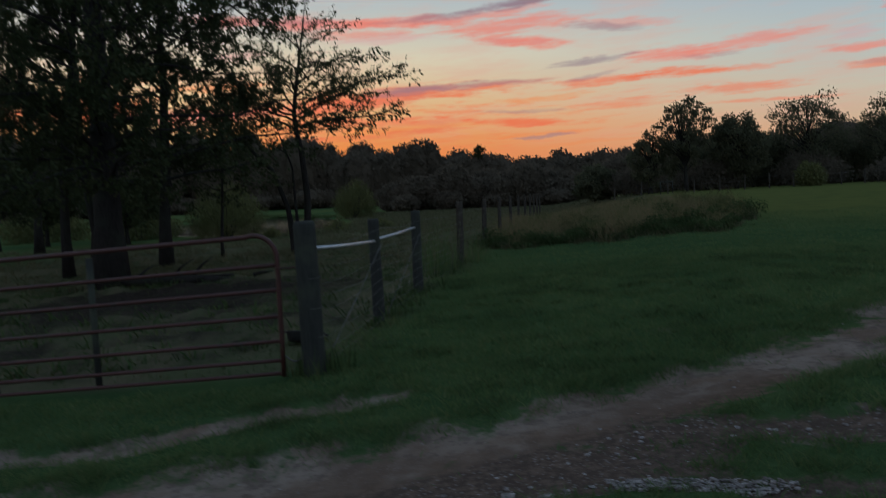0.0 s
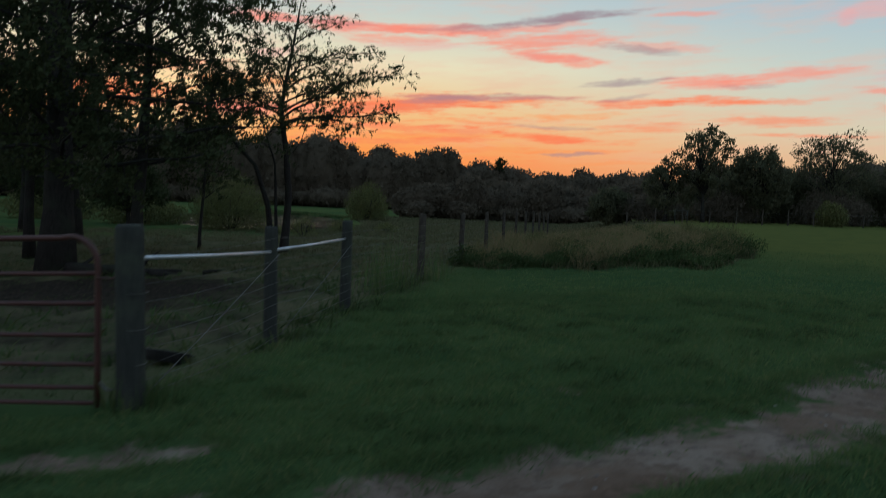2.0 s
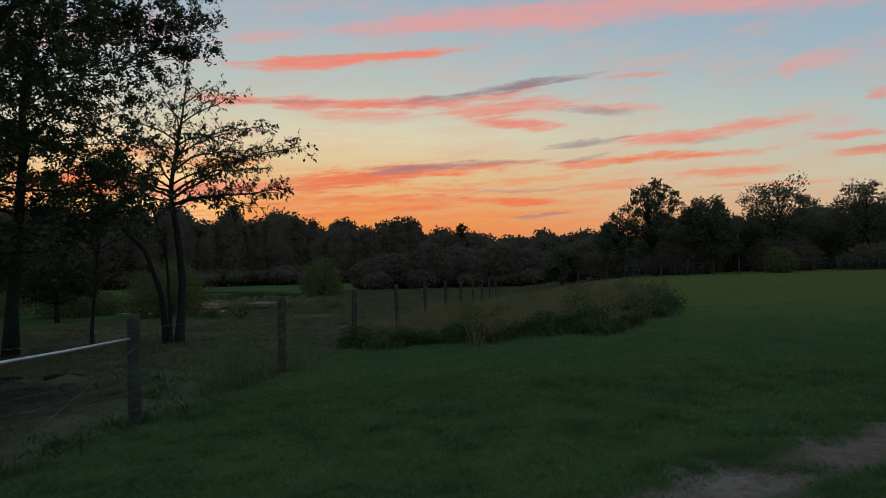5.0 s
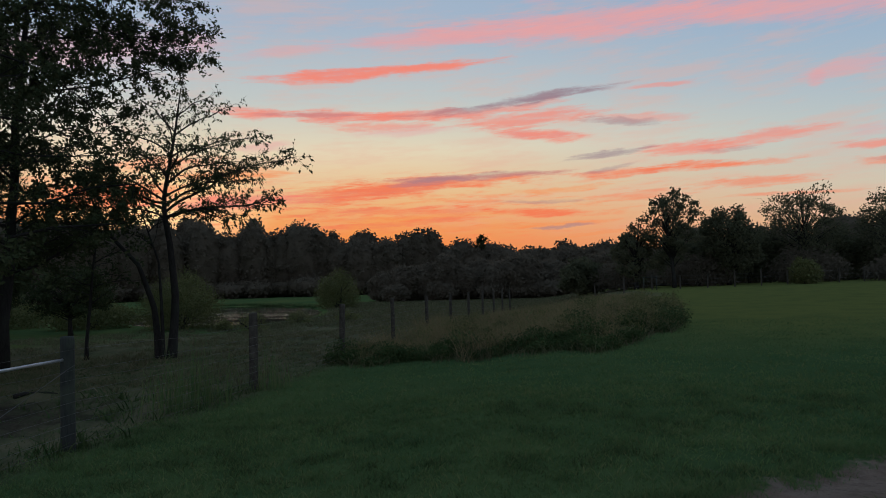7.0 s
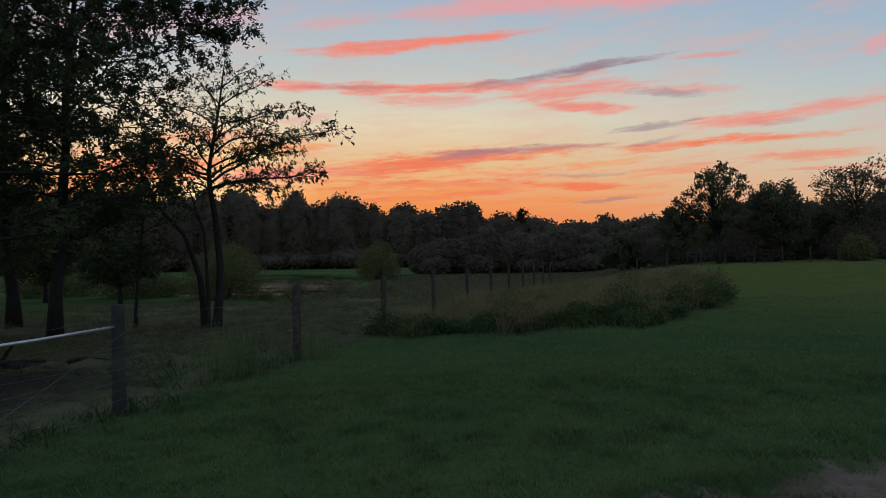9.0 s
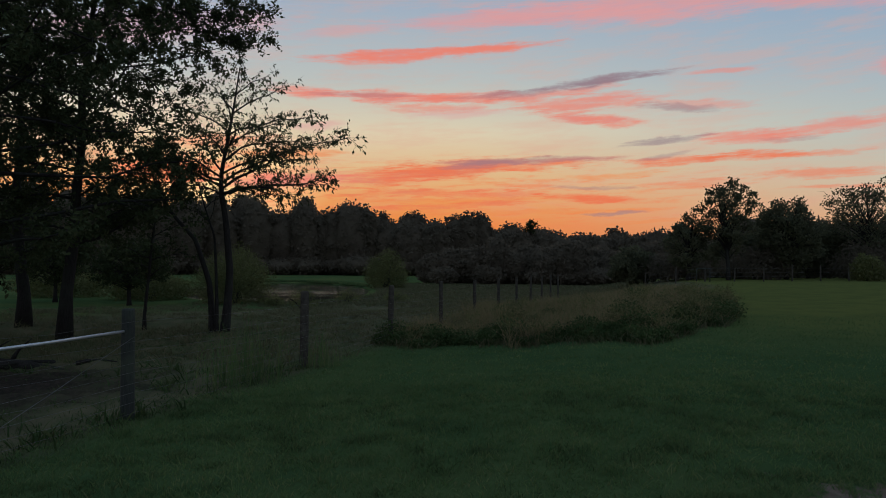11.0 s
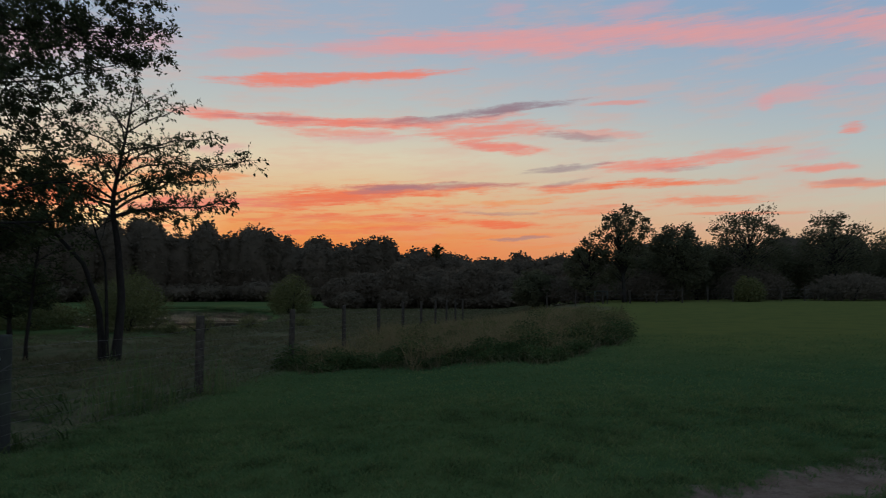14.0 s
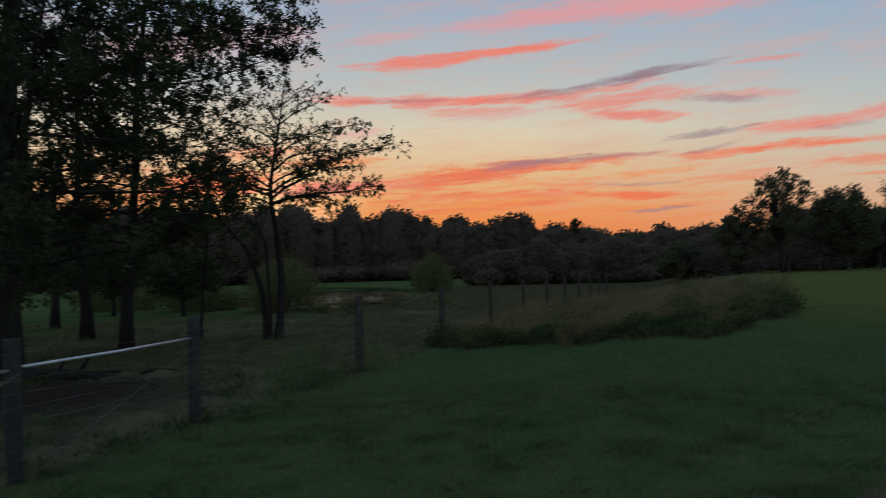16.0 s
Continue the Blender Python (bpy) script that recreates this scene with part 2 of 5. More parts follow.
def turf(n, co):
    """Lawn, trodden paddock and bare gravelly lane, blended by where they lie."""
    wide, mid, tiny = n.noise(co, 0.10, 3.0), n.noise(co, 0.9, 5.0, 0.65), n.noise(co, 14.0, 6.0, 0.7)
    lawn = n.mix(n.step(wide, 0.35, 0.65), (0.048, 0.084, 0.033), (0.068, 0.097, 0.036))
    lawn = n.mix(n.math("MULTIPLY", n.step(mid, 0.42, 0.68), 0.5), lawn, (0.026, 0.066, 0.026))
    lawn = n.mix(n.math("MULTIPLY", n.step(tiny, 0.48, 0.75), 0.4), lawn, (0.074, 0.124, 0.052))
    far_tint = n.add("ShaderNodeAttribute", attribute_name="far_tint").outputs["Fac"]
    lawn = n.mix(n.step(n.math("ADD", far_tint, n.math("MULTIPLY", n.math("SUBTRACT", wide, 0.5), 0.8)), 0.05, 0.7), lawn, n.mix(n.step(mid, 0.4, 0.65), (0.104, 0.116, 0.035), (0.082, 0.098, 0.032)))
    rows = n.noise(n.add("ShaderNodeMapping", {"Vector": co, "Rotation": (0.0, 0.0, 0.55), "Scale": (1.6, 0.28, 1.0)}).outputs[0], 1.2, 5.0, 0.6)
    rough = n.mix(n.step(rows, 0.38, 0.64), (0.110, 0.099, 0.059), (0.077, 0.086, 0.044))
    rough = n.mix(n.math("MULTIPLY", n.step(mid, 0.50, 0.66), 0.7), rough, (0.050, 0.060, 0.033))
    rough = n.mix(n.math("MULTIPLY", n.step(tiny, 0.5, 0.75), 0.45), rough, (0.110, 0.096, 0.064))
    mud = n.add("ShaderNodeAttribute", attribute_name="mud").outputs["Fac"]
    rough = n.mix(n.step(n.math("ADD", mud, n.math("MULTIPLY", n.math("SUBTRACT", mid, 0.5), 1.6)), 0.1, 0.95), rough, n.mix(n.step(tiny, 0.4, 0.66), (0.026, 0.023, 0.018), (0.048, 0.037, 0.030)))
    soil = n.mix(n.step(mid, 0.35, 0.65), (0.200, 0.152, 0.118), (0.260, 0.208, 0.168))
    soil = n.mix(n.math("MULTIPLY", n.step(tiny, 0.5, 0.72), 0.6), soil, (0.12, 0.09, 0.075))
    soil = n.mix(n.math("MULTIPLY", n.step(n.noise(co, 1.7, 5.0, 0.65), 0.45, 0.65), 0.7), soil, n.mix(n.step(tiny, 0.4, 0.65), (0.130, 0.084, 0.056), (0.185, 0.128, 0.090)))
    clod = n.noise(co, 7.0, 7.0, 0.68)
    soil = n.mix(n.math("MULTIPLY", n.step(clod, 0.46, 0.62), 0.6), soil, (0.105, 0.080, 0.064))
    soil = n.mix(n.math("MULTIPLY", n.step(n.noise(co, 0.55, 3.0, 0.6), 0.48, 0.62), 0.55), soil, (0.120, 0.082, 0.060))
    soil = n.mix(n.math("MULTIPLY", n.step(n.noise(co, 45.0, 4.0, 0.7), 0.55, 0.72), 0.5), soil, (0.26, 0.215, 0.185))
    earth = n.add("ShaderNodeAttribute", attribute_name="brown").outputs["Fac"]
    soil = n.mix(n.math("MULTIPLY", n.step(n.math("ADD", earth, n.math("MULTIPLY", n.math("SUBTRACT", clod, 0.5), 1.4)), 0.25, 0.75), 0.8), soil, n.mix(n.step(tiny, 0.42, 0.62), (0.098, 0.066, 0.047), (0.165, 0.112, 0.080)))
    grit = n.add("ShaderNodeAttribute", attribute_name="gravel").outputs["Fac"]
    spots = n.add("ShaderNodeTexVoronoi", {"Vector": co, "Scale": 26.0}).outputs["Distance"]
    dark = n.mix(n.step(tiny, 0.42, 0.66), (0.088, 0.064, 0.050), (0.150, 0.108, 0.082))
    dark = n.mix(n.math("MULTIPLY", n.step(n.math("SUBTRACT", mid, spots), 0.22, 0.42), 0.5), dark, (0.26, 0.235, 0.22))
    soil = n.mix(n.step(n.math("ADD", grit, n.math("MULTIPLY", n.math("SUBTRACT", mid, 0.5), 0.9)), 0.3, 0.6), soil, dark)
    pad = n.add("ShaderNodeAttribute", attribute_name="paddock").outputs["Fac"]
    bare = n.add("ShaderNodeAttribute", attribute_name="bare").outputs["Fac"]
    col = n.mix(n.step(n.math("ADD", pad, n.math("MULTIPLY", n.math("SUBTRACT", mid, 0.5), 0.7)), 0.3, 0.7), lawn, rough)
    rag = n.noise(co, 2.6, 4.0, 0.6)
    edge = n.math("ADD", n.math("MULTIPLY", n.math("SUBTRACT", rag, 0.5), 1.35), n.math("ADD", n.math("MULTIPLY", n.math("SUBTRACT", mid, 0.5), 0.8), n.math("MULTIPLY", n.math("SUBTRACT", tiny, 0.5), 0.7)))
    return n.mix(n.step(n.math("ADD", bare, edge), 0.40, 0.68), col, soil)


M_TURF = material("turf", turf, 1.0, spec=0.0, bump=(11.0, 0.05))
M_WATER = bpy.data.materials.new("pond_water")
M_WATER.use_nodes = True
M_WATER.node_tree.nodes.clear()
W = Nodes(M_WATER.node_tree)
wco = W.add("ShaderNodeTexCoord").outputs["Object"]
lanes = W.noise(W.add("ShaderNodeMapping", {"Vector": wco, "Scale": (0.05, 0.24, 1.0)}).outputs[0], 1.0, 5.0, 0.6)
gust = W.step(lanes, 0.44, 0.58)
ripple = W.add("ShaderNodeBump", {"Height": W.noise(wco, 1.1, 4.0, 0.6), "Strength": W.math("ADD", W.math("MULTIPLY", gust, 0.85), 0.06), "Distance": 0.12}).outputs[0]
water = W.add("ShaderNodeBsdfPrincipled", {"Base Color": W.mix(gust, (0.016, 0.017, 0.012), (0.012, 0.012, 0.010)), "Roughness": 0.05, "Specular IOR Level": 0.5, "Normal": ripple}).outputs[0]
W.add("ShaderNodeOutputMaterial", {"Surface": water})
M_GRASS = material("grass_blades", leafy((0.074, 0.137, 0.051), (0.106, 0.164, 0.058), (0.172, 0.187, 0.082)), 0.8, spec=0.05, translucent=0.5)
M_PADDOCK = material("paddock_blades", leafy((0.116, 0.108, 0.060), (0.086, 0.108, 0.048), (0.175, 0.142, 0.090)), 0.8, spec=0.05, translucent=0.35)
M_DRY = material("dry_grass", leafy((0.240, 0.178, 0.098), (0.185, 0.160, 0.078), (0.110, 0.132, 0.052)), 0.85, spec=0.1, translucent=0.4)
M_WEED = material("weed_leaves", leafy((0.040, 0.070, 0.026), (0.056, 0.092, 0.032), (0.095, 0.104, 0.042)), 0.85, spec=0.05, translucent=0.25)
M_TALLWEED = material("tall_weed_leaves", leafy((0.096, 0.112, 0.044), (0.125, 0.134, 0.052), (0.170, 0.150, 0.072)), 0.8, spec=0.05, translucent=0.35)
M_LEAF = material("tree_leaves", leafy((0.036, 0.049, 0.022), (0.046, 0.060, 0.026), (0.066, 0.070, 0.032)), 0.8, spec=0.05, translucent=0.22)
# Paler than the near leaves: lifted dark tones are put into the colour.
M_FIELD_LIFTED = material("lifted_field_tree_leaves", leafy((0.088, 0.094, 0.056), (0.104, 0.110, 0.062), (0.122, 0.122, 0.070)), 0.85, spec=0.05, translucent=0.45)
M_WILLOW = material("willow_leaves", leafy((0.095, 0.112, 0.038), (0.128, 0.136, 0.046), (0.155, 0.150, 0.060)), 0.7, spec=0.2, translucent=0.3)
# Far haze is put into these leaf colours, so they stay pale.
M_FAR_HAZE = material("hazed_woodland_leaves", leafy((0.130, 0.112, 0.082), (0.138, 0.118, 0.086), (0.146, 0.122, 0.090)), 0.95, spec=0.0, translucent=0.5)
M_BARK = material("bark", bark, 0.95, spec=0.1, bump=(30.0, 0.02))
# Line posts stand against the sky: their backlit darkness is in this colour.
M_BACKLIT = material("backlit_timber", two_tone((0.040, 0.036, 0.030), (0.075, 0.068, 0.055), 12.0), 0.95, spec=0.05, bump=(45.0, 0.006))
M_POST = material("weathered_timber", timber, 0.9, spec=0.15, bump=(45.0, 0.006))
M_RED = material("rusty_red_paint", rusty_red, 0.55, spec=0.4, bump=(60.0, 0.001))
M_ZINC = material("galvanised_pipe", two_tone((0.44, 0.46, 0.48), (0.58, 0.60, 0.62), 6.0, (0.34, 0.34, 0.35)), 0.45, metal=0.75, bump=(40.0, 0.001))
M_WIRE = material("fence_wire", two_tone((0.065, 0.065, 0.065), (0.15, 0.145, 0.14), 1.5, (0.06, 0.05, 0.04)), 0.6, metal=0.3, spec=0.2)
M_RUBBER = material("black_rubber", two_tone((0.012, 0.013, 0.015), (0.026, 0.027, 0.030), 8.0, (0.04, 0.037, 0.033)), 0.6, spec=0.35, bump=(50.0, 0.001))
M_BLOOM = material("yellow_green_weed", leafy((0.16, 0.17, 0.035), (0.24, 0.22, 0.04), (0.10, 0.14, 0.04)), 0.75, spec=0.1, translucent=0.35)
M_STONE = material("pale_stone", two_tone((0.13, 0.11, 0.10), (0.34, 0.31, 0.29), 14.0), 0.9, spec=0.1, bump=(50.0, 0.004))


# ---------------------------------------------------------------- mesh helpers
def mesh_object(name, bm, mat, smooth=True):
    me = bpy.data.meshes.new(name)
    bm.to_mesh(me)
    bm.free()
    me.materials.append(mat)
    if smooth:
        me.polygons.foreach_set("use_smooth", [True] * len(me.polygons))
    return new(name, me)


def part(name, bm, mat, parent, label="", smooth=True):
    ob = mesh_object(name, bm, mat, smooth)
    ob.parent = parent
    if label:
        ob["label"] = label
    return ob


def raw_mesh(name, verts, faces, mat, smooth=False):
    """A mesh of triangles or of quads from arrays."""
    verts, faces = np.asarray(verts, np.float32), np.asarray(faces, np.int32)
    me = bpy.data.meshes.new(name)
    me.vertices.add(len(verts))
    me.vertices.foreach_set("co", verts.ravel())
    k = faces.shape[1]
    me.loops.add(faces.size)
    me.loops.foreach_set("vertex_index", faces.ravel())
    me.polygons.add(len(faces))
    me.polygons.foreach_set("loop_start", np.arange(0, faces.size, k, dtype=np.int32))
    me.polygons.foreach_set("use_smooth", np.full(len(faces), smooth))
    me.materials.append(mat)
    me.update(calc_edges=True)
    return me


def thing(name, place, label, category, group="", kind=""):
    ob = new(name)
    ob.empty_display_size = 0.2
    ob.location = place
    return tagged(ob, label, category, group, kind)


def tube(bm, points, radii, sides=8, cap=True):
    """A tapered pipe along points, added to bm."""
    pts = [Vector(p) for p in points]
    rings = []
    side = None
    for i, p in enumerate(pts):
        d = (pts[min(i + 1, len(pts) - 1)] - pts[max(i - 1, 0)]).normalized()
        if side is None:
            side = d.cross(Vector((0.31, 0.95, 0.05))).normalized()
        side = (side - d * side.dot(d)).normalized()
        up = d.cross(side)
        r = radii[i] if hasattr(radii, "__len__") else radii
        rings.append([bm.verts.new(p + r * (math.cos(2 * math.pi * k / sides) * side + math.sin(2 * math.pi * k / sides) * up)) for k in range(sides)])
    for a, b in zip(rings, rings[1:]):
        for k in range(sides):
            bm.faces.new((a[k], a[(k + 1) % sides], b[(k + 1) % sides], b[k]))
    if cap and sides > 2:
        bm.faces.new(rings[0][::-1])
        bm.faces.new(rings[-1])
    return bm


def smooth01(v, lo, hi):
    t = np.clip((v - lo) / (hi - lo), 0.0, 1.0)
    return t * t * (3.0 - 2.0 * t)


# ---------------------------------------------------------------- the lie of the land
def fence_x(y):
    return -0.30 + 0.0985 * (y - 7.34)


POND = (-29.0, 88.5, radians(20.0), 11.0, 27.0)


def pond_in(x, y):
    """1 in the pond's middle, 0 on its shore."""
    px, py, turn, a, b = POND
    u = (x - px) * math.cos(turn) + (y - py) * math.sin(turn)
    v = -(x - px) * math.sin(turn) + (y - py) * math.cos(turn)
    return 1.0 - np.sqrt((u / a) ** 2 + (v / b) ** 2)


def ground_z(x, y):
    """Height of the ground at x, y (numbers or arrays)."""
    x, y = np.asarray(x, float), np.asarray(y, float)
    low = -0.01 - 0.008 * np.clip(y - 9.0, 0.0, 19.0) - 0.048 * np.clip(y - 33.0, 0.0, 30.0) - 0.045 * np.clip(fence_x(y) - x - 0.3, 0.0, 11.0)
    low = np.maximum(low, -1.62)
    high = 0.05 + 0.05 * np.clip(x - fence_x(y), 0.0, 5.0) + 0.009 * np.clip(x - 12.0, 0.0, 90.0)
    high = high - 0.02 * np.clip(y - 84.0, 0.0, 90.0)
    f = smooth01(x - fence_x(y), -1.5, 5.0 + 0.12 * np.clip(y, 0, 60))
    z = low * (1 - f) + high * f
    z = z - 0.10 * np.exp(-((y - 7.6) / 1.1) ** 2) * smooth01(-x, 0.25, 0.9)
    z = z - 0.9 * smooth01(pond_in(x, y), -0.06, 0.25)
    far = smooth01(y, 120.0, 260.0)
    return z * (1 - far) - 1.8 * far


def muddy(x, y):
    """Dark trampled soil under the trees behind the gate; a fainter lobe darkens nearer ground."""
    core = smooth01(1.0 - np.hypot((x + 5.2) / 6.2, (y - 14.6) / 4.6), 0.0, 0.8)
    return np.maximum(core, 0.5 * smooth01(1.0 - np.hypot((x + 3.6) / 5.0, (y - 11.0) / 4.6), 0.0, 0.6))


def lane_bare(x, y):
    """How bare the ground is: two wheel tracks of a farm lane and a few worn patches."""
    out = np.zeros_like(x)
    for pts, half in ((((-9.0, 2.7), (-1.4, 4.3), (-0.2, 4.66), (1.2, 5.2), (2.3, 5.80), (3.3, 6.35), (4.6, 7.1), (5.5, 8.15), (6.4, 9.05)), 0.46),
                      (((6.4, 9.05), (7.3, 9.7), (8.2, 10.25), (9.6, 11.0), (16.0, 14.2)), 0.36),
                      (((-9.0, 4.3), (-1.2, 5.55), (-0.4, 6.05), (0.5, 6.55)), 0.20)):
        for (ax, ay), (bx, by) in zip(pts, pts[1:]):
            t = np.clip(((x - ax) * (bx - ax) + (y - ay) * (by - ay)) / ((bx - ax) ** 2 + (by - ay) ** 2), 0, 1)
            d = np.hypot(x - ax - t * (bx - ax), y - ay - t * (by - ay))
            out = np.maximum(out, 1.0 - 0.5 * d / half)
    for cx, cy, r in ((3.2, 8.1, 0.26), (4.0, 7.7, 0.3), (6.0, 9.3, 0.3), (7.05, 10.6, 0.16), (8.4, 11.15, 0.3), (9.2, 11.6, 0.4)):
        out = np.maximum(out, 0.75 - 0.5 * np.hypot(x - cx, (y - cy) * 1.5) / r)
    return np.clip(np.maximum(out, 0.95 * lane_gravel(x, y)), 0.0, 1.0)


def lane_gravel(x, y):
    """Dark gritty strips on the near side of the lane."""
    out = np.zeros_like(x)
    for pts, half in ((((-4.0, 3.1), (0.2, 4.2), (1.6, 4.9), (2.5, 5.35), (3.3, 5.1), (4.4, 4.8)), 0.24), (((0.8, 4.42), (1.6, 4.72), (2.3, 4.86), (2.6, 4.9)), 0.17), (((-2.0, 3.6), (0.8, 4.3), (1.5, 4.5), (2.1, 4.57), (2.9, 4.33), (3.6, 4.1)), 0.15)):
        for (ax, ay), (bx, by) in zip(pts, pts[1:]):
            t = np.clip(((x - ax) * (bx - ax) + (y - ay) * (by - ay)) / ((bx - ax) ** 2 + (by - ay) ** 2), 0, 1)
            out = np.maximum(out, 1.0 - 0.5 * np.hypot(x - ax - t * (bx - ax), y - ay - t * (by - ay)) / half)
    return np.clip(out, 0.0, 1.0)


def lane_brown(x, y):
    """The darker, earthy near side of the lane."""
    out = np.zeros_like(x)
    pts = ((-9.0, 2.2), (-1.4, 3.85), (0.0, 4.3), (1.35, 4.85), (2.45, 5.45), (3.5, 6.1))
    for (ax, ay), (bx, by) in zip(pts, pts[1:]):
        t = np.clip(((x - ax) * (bx - ax) + (y - ay) * (by - ay)) / ((bx - ax) ** 2 + (by - ay) ** 2), 0, 1)
        out = np.maximum(out, 1.0 - 0.5 * np.hypot(x - ax - t * (bx - ax), y - ay - t * (by - ay)) / 0.3)
    return np.clip(out, 0.0, 1.0)


def relief(x, y):
    """Small unevenness of the ground: clods, hoof-marked humps in the paddock, the sunken lane."""
    x, y = np.asarray(x, float), np.asarray(y, float)
    pairs = list(zip(x.ravel().tolist(), y.ravel().tolist()))
    lump = np.array([noise.noise((a * 1.3, b * 1.3, 0.0)) + 0.5 * noise.noise((a * 4.0, b * 4.0, 5.0)) for a, b in pairs]).reshape(x.shape)
    hump = np.array([abs(noise.noise((a * 1.1, b * 1.9, 31.0))) + 0.5 * noise.noise((a * 3.1, b * 4.1, 35.0)) for a, b in pairs]).reshape(x.shape)
    near = smooth01(np.hypot(x - 3, y - 8), 60.0, 20.0)
    out = near * (0.030 * lump - 0.05 * smooth01(lane_bare(x, y), 0.35, 0.7))
    return out + 0.20 * (hump - 0.2) * smooth01(fence_x(y) - x, 0.1, 1.0) * smooth01(y, 8.2, 9.5) * smooth01(y, 75.0, 45.0)


def spread(lo, hi, step, reach, grow=1.22):
    """Grid lines: even from lo to hi, then ever wider out to reach."""
    mid = list(np.arange(lo, hi, step))
    left, right, w = [], [], step
    a, b = lo, hi
    while a > -reach or b < reach:
        w *= grow
        a, b = a - w, b + w
        left.insert(0, a), right.append(b)
    return np.array(left + mid + right)


gx, gy = spread(-7.0, 12.0, 0.12, 2600.0, 1.10), spread(2.5, 30.0, 0.15, 2600.0, 1.08)
X, Y = np.meshgrid(gx, gy)
Z = ground_z(X, Y)
BARE = lane_bare(X, Y)
Z = Z + relief(X, Y)
n_x, n_y = len(gx), len(gy)
idx = np.arange(n_x * n_y).reshape(n_y, n_x)
quads = np.stack([idx[:-1, :-1], idx[:-1, 1:], idx[1:, 1:], idx[1:, :-1]], -1).reshape(-1, 4)
me = raw_mesh("ground", np.stack([X, Y, Z], -1).reshape(-1, 3), quads, M_TURF, True)
PAD = smooth01(fence_x(Y) + 0.4 - X, -1.0, 1.5) * smooth01(Y, 6.9, 8.4)
PAD = np.maximum(PAD, smooth01(Y, 46.0, 60.0) * (1.0 - smooth01(X, 13.0, 20.0)))
PAD = PAD * (1.0 - smooth01(Y + 0.25 * X, 92.0, 98.0) * smooth01(-X, 13.0, 19.0)) * (1.0 - 0.75 * smooth01(fence_x(Y) - X, 14.0, 22.0))
# How much the ground's colour turns yellower and paler further out.
FAR_TINT = smooth01(X - fence_x(Y), 1.0, 14.0) * smooth01(Y, 9.0, 42.0)
FAR_TINT = np.maximum(FAR_TINT, 0.25 * np.maximum(smooth01(Y, 60.0, 85.0), smooth01(fence_x(Y) - X, 9.0, 15.0)))
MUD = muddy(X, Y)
for name, values in (("mud", MUD), ("bare", BARE), ("paddock", PAD), ("far_tint", FAR_TINT), ("gravel", lane_gravel(X, Y)), ("brown", lane_brown(X, Y))):
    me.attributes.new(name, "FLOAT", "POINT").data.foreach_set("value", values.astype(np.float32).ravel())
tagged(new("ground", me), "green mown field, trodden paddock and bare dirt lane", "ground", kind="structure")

# the pond
bm = bmesh.new()
px, py, turn, pa, pb = POND
ring = [bm.verts.new((px + 1.1 * (pa * math.cos(k) * math.cos(turn) - pb * math.sin(k) * math.sin(turn)),
                      py + 1.1 * (pa * math.cos(k) * math.sin(turn) + pb * math.sin(k) * math.cos(turn)), -1.78)) for k in np.linspace(0, 2 * math.pi, 49)[:-1]]
bm.faces.new(ring)
tagged(mesh_object("water", bm, M_WATER), "still farm pond reflecting the sunset sky", "pond", kind="structure")


# ---------------------------------------------------------------- plants
class Green:
    """Collects leaves as folded diamonds in arrays."""

    def __init__(self, seed):
        self.rng = np.random.default_rng(seed)
        self.v, self.count = [], 0

    def leaves(self, at, size, droop=0.3, slim=0.5, along=None, face=None):
        """Leaves at the places at (n, 3), with random facing, or lying roughly across the directions face."""
        at = np.asarray(at, float).reshape(-1, 3)
        n = len(at)
        d = self.rng.normal(size=(n, 3)) if along is None else along + 0.5 * self.rng.normal(size=(n, 3))
        d[:, 2] -= droop
        if face is not None:
            d -= face * (d * face).sum(1, keepdims=True) * 0.85
        d /= np.linalg.norm(d, axis=1, keepdims=True)
        s = np.cross(d, self.rng.normal(size=(n, 3)) if face is None else face + 0.4 * self.rng.normal(size=(n, 3)))
        s /= np.linalg.norm(s, axis=1, keepdims=True) + 1e-9
        u = np.cross(d, s)
        L = (size * self.rng.uniform(0.65, 1.3, n))[:, None]
        mid = at + d * L * 0.45 + u * L * 0.10
        self.v.append(np.stack([at, mid + s * L * slim * 0.5, at + d * L, mid - s * L * slim * 0.5], 1))
        self.count += n

    def mesh(self, name, mat):
        v = np.concatenate(self.v)
        n = len(v)
        b = np.arange(n)[:, None] * 4
        f = np.concatenate([b + [0, 1, 2], b + [0, 2, 3]], 1).reshape(-1, 3)
        return raw_mesh(name, v.reshape(-1, 3), f, mat)


def blades(rng, roots, height, width, lean=0.35):
    """Bent grass blades, two triangles and a tip each: vertices and faces."""
    n = len(roots)
    h = (height * rng.uniform(0.5, 1.3, n))[:, None]
    a = rng.uniform(0, 2 * math.pi, n)
    side = np.stack([np.cos(a), np.sin(a), np.zeros(n)], 1) * (width * rng.uniform(0.6, 1.3, n))[:, None]
    tip = np.stack([rng.normal(size=n), rng.normal(size=n), np.zeros(n)], 1) * lean * h
    mid = roots + 0.35 * tip + np.array([0, 0, 1.0]) * h * 0.55
    end = roots + tip + np.array([0, 0, 1.0]) * h
    v = np.stack([roots - side, roots + side, mid + side * 0.8, mid - side * 0.8, end], 1).reshape(-1, 3)
    b = np.arange(n)[:, None] * 5
    f = np.concatenate([b + [0, 1, 2], b + [0, 2, 3], b + [3, 2, 4]], 1).reshape(-1, 3)
    return v, f


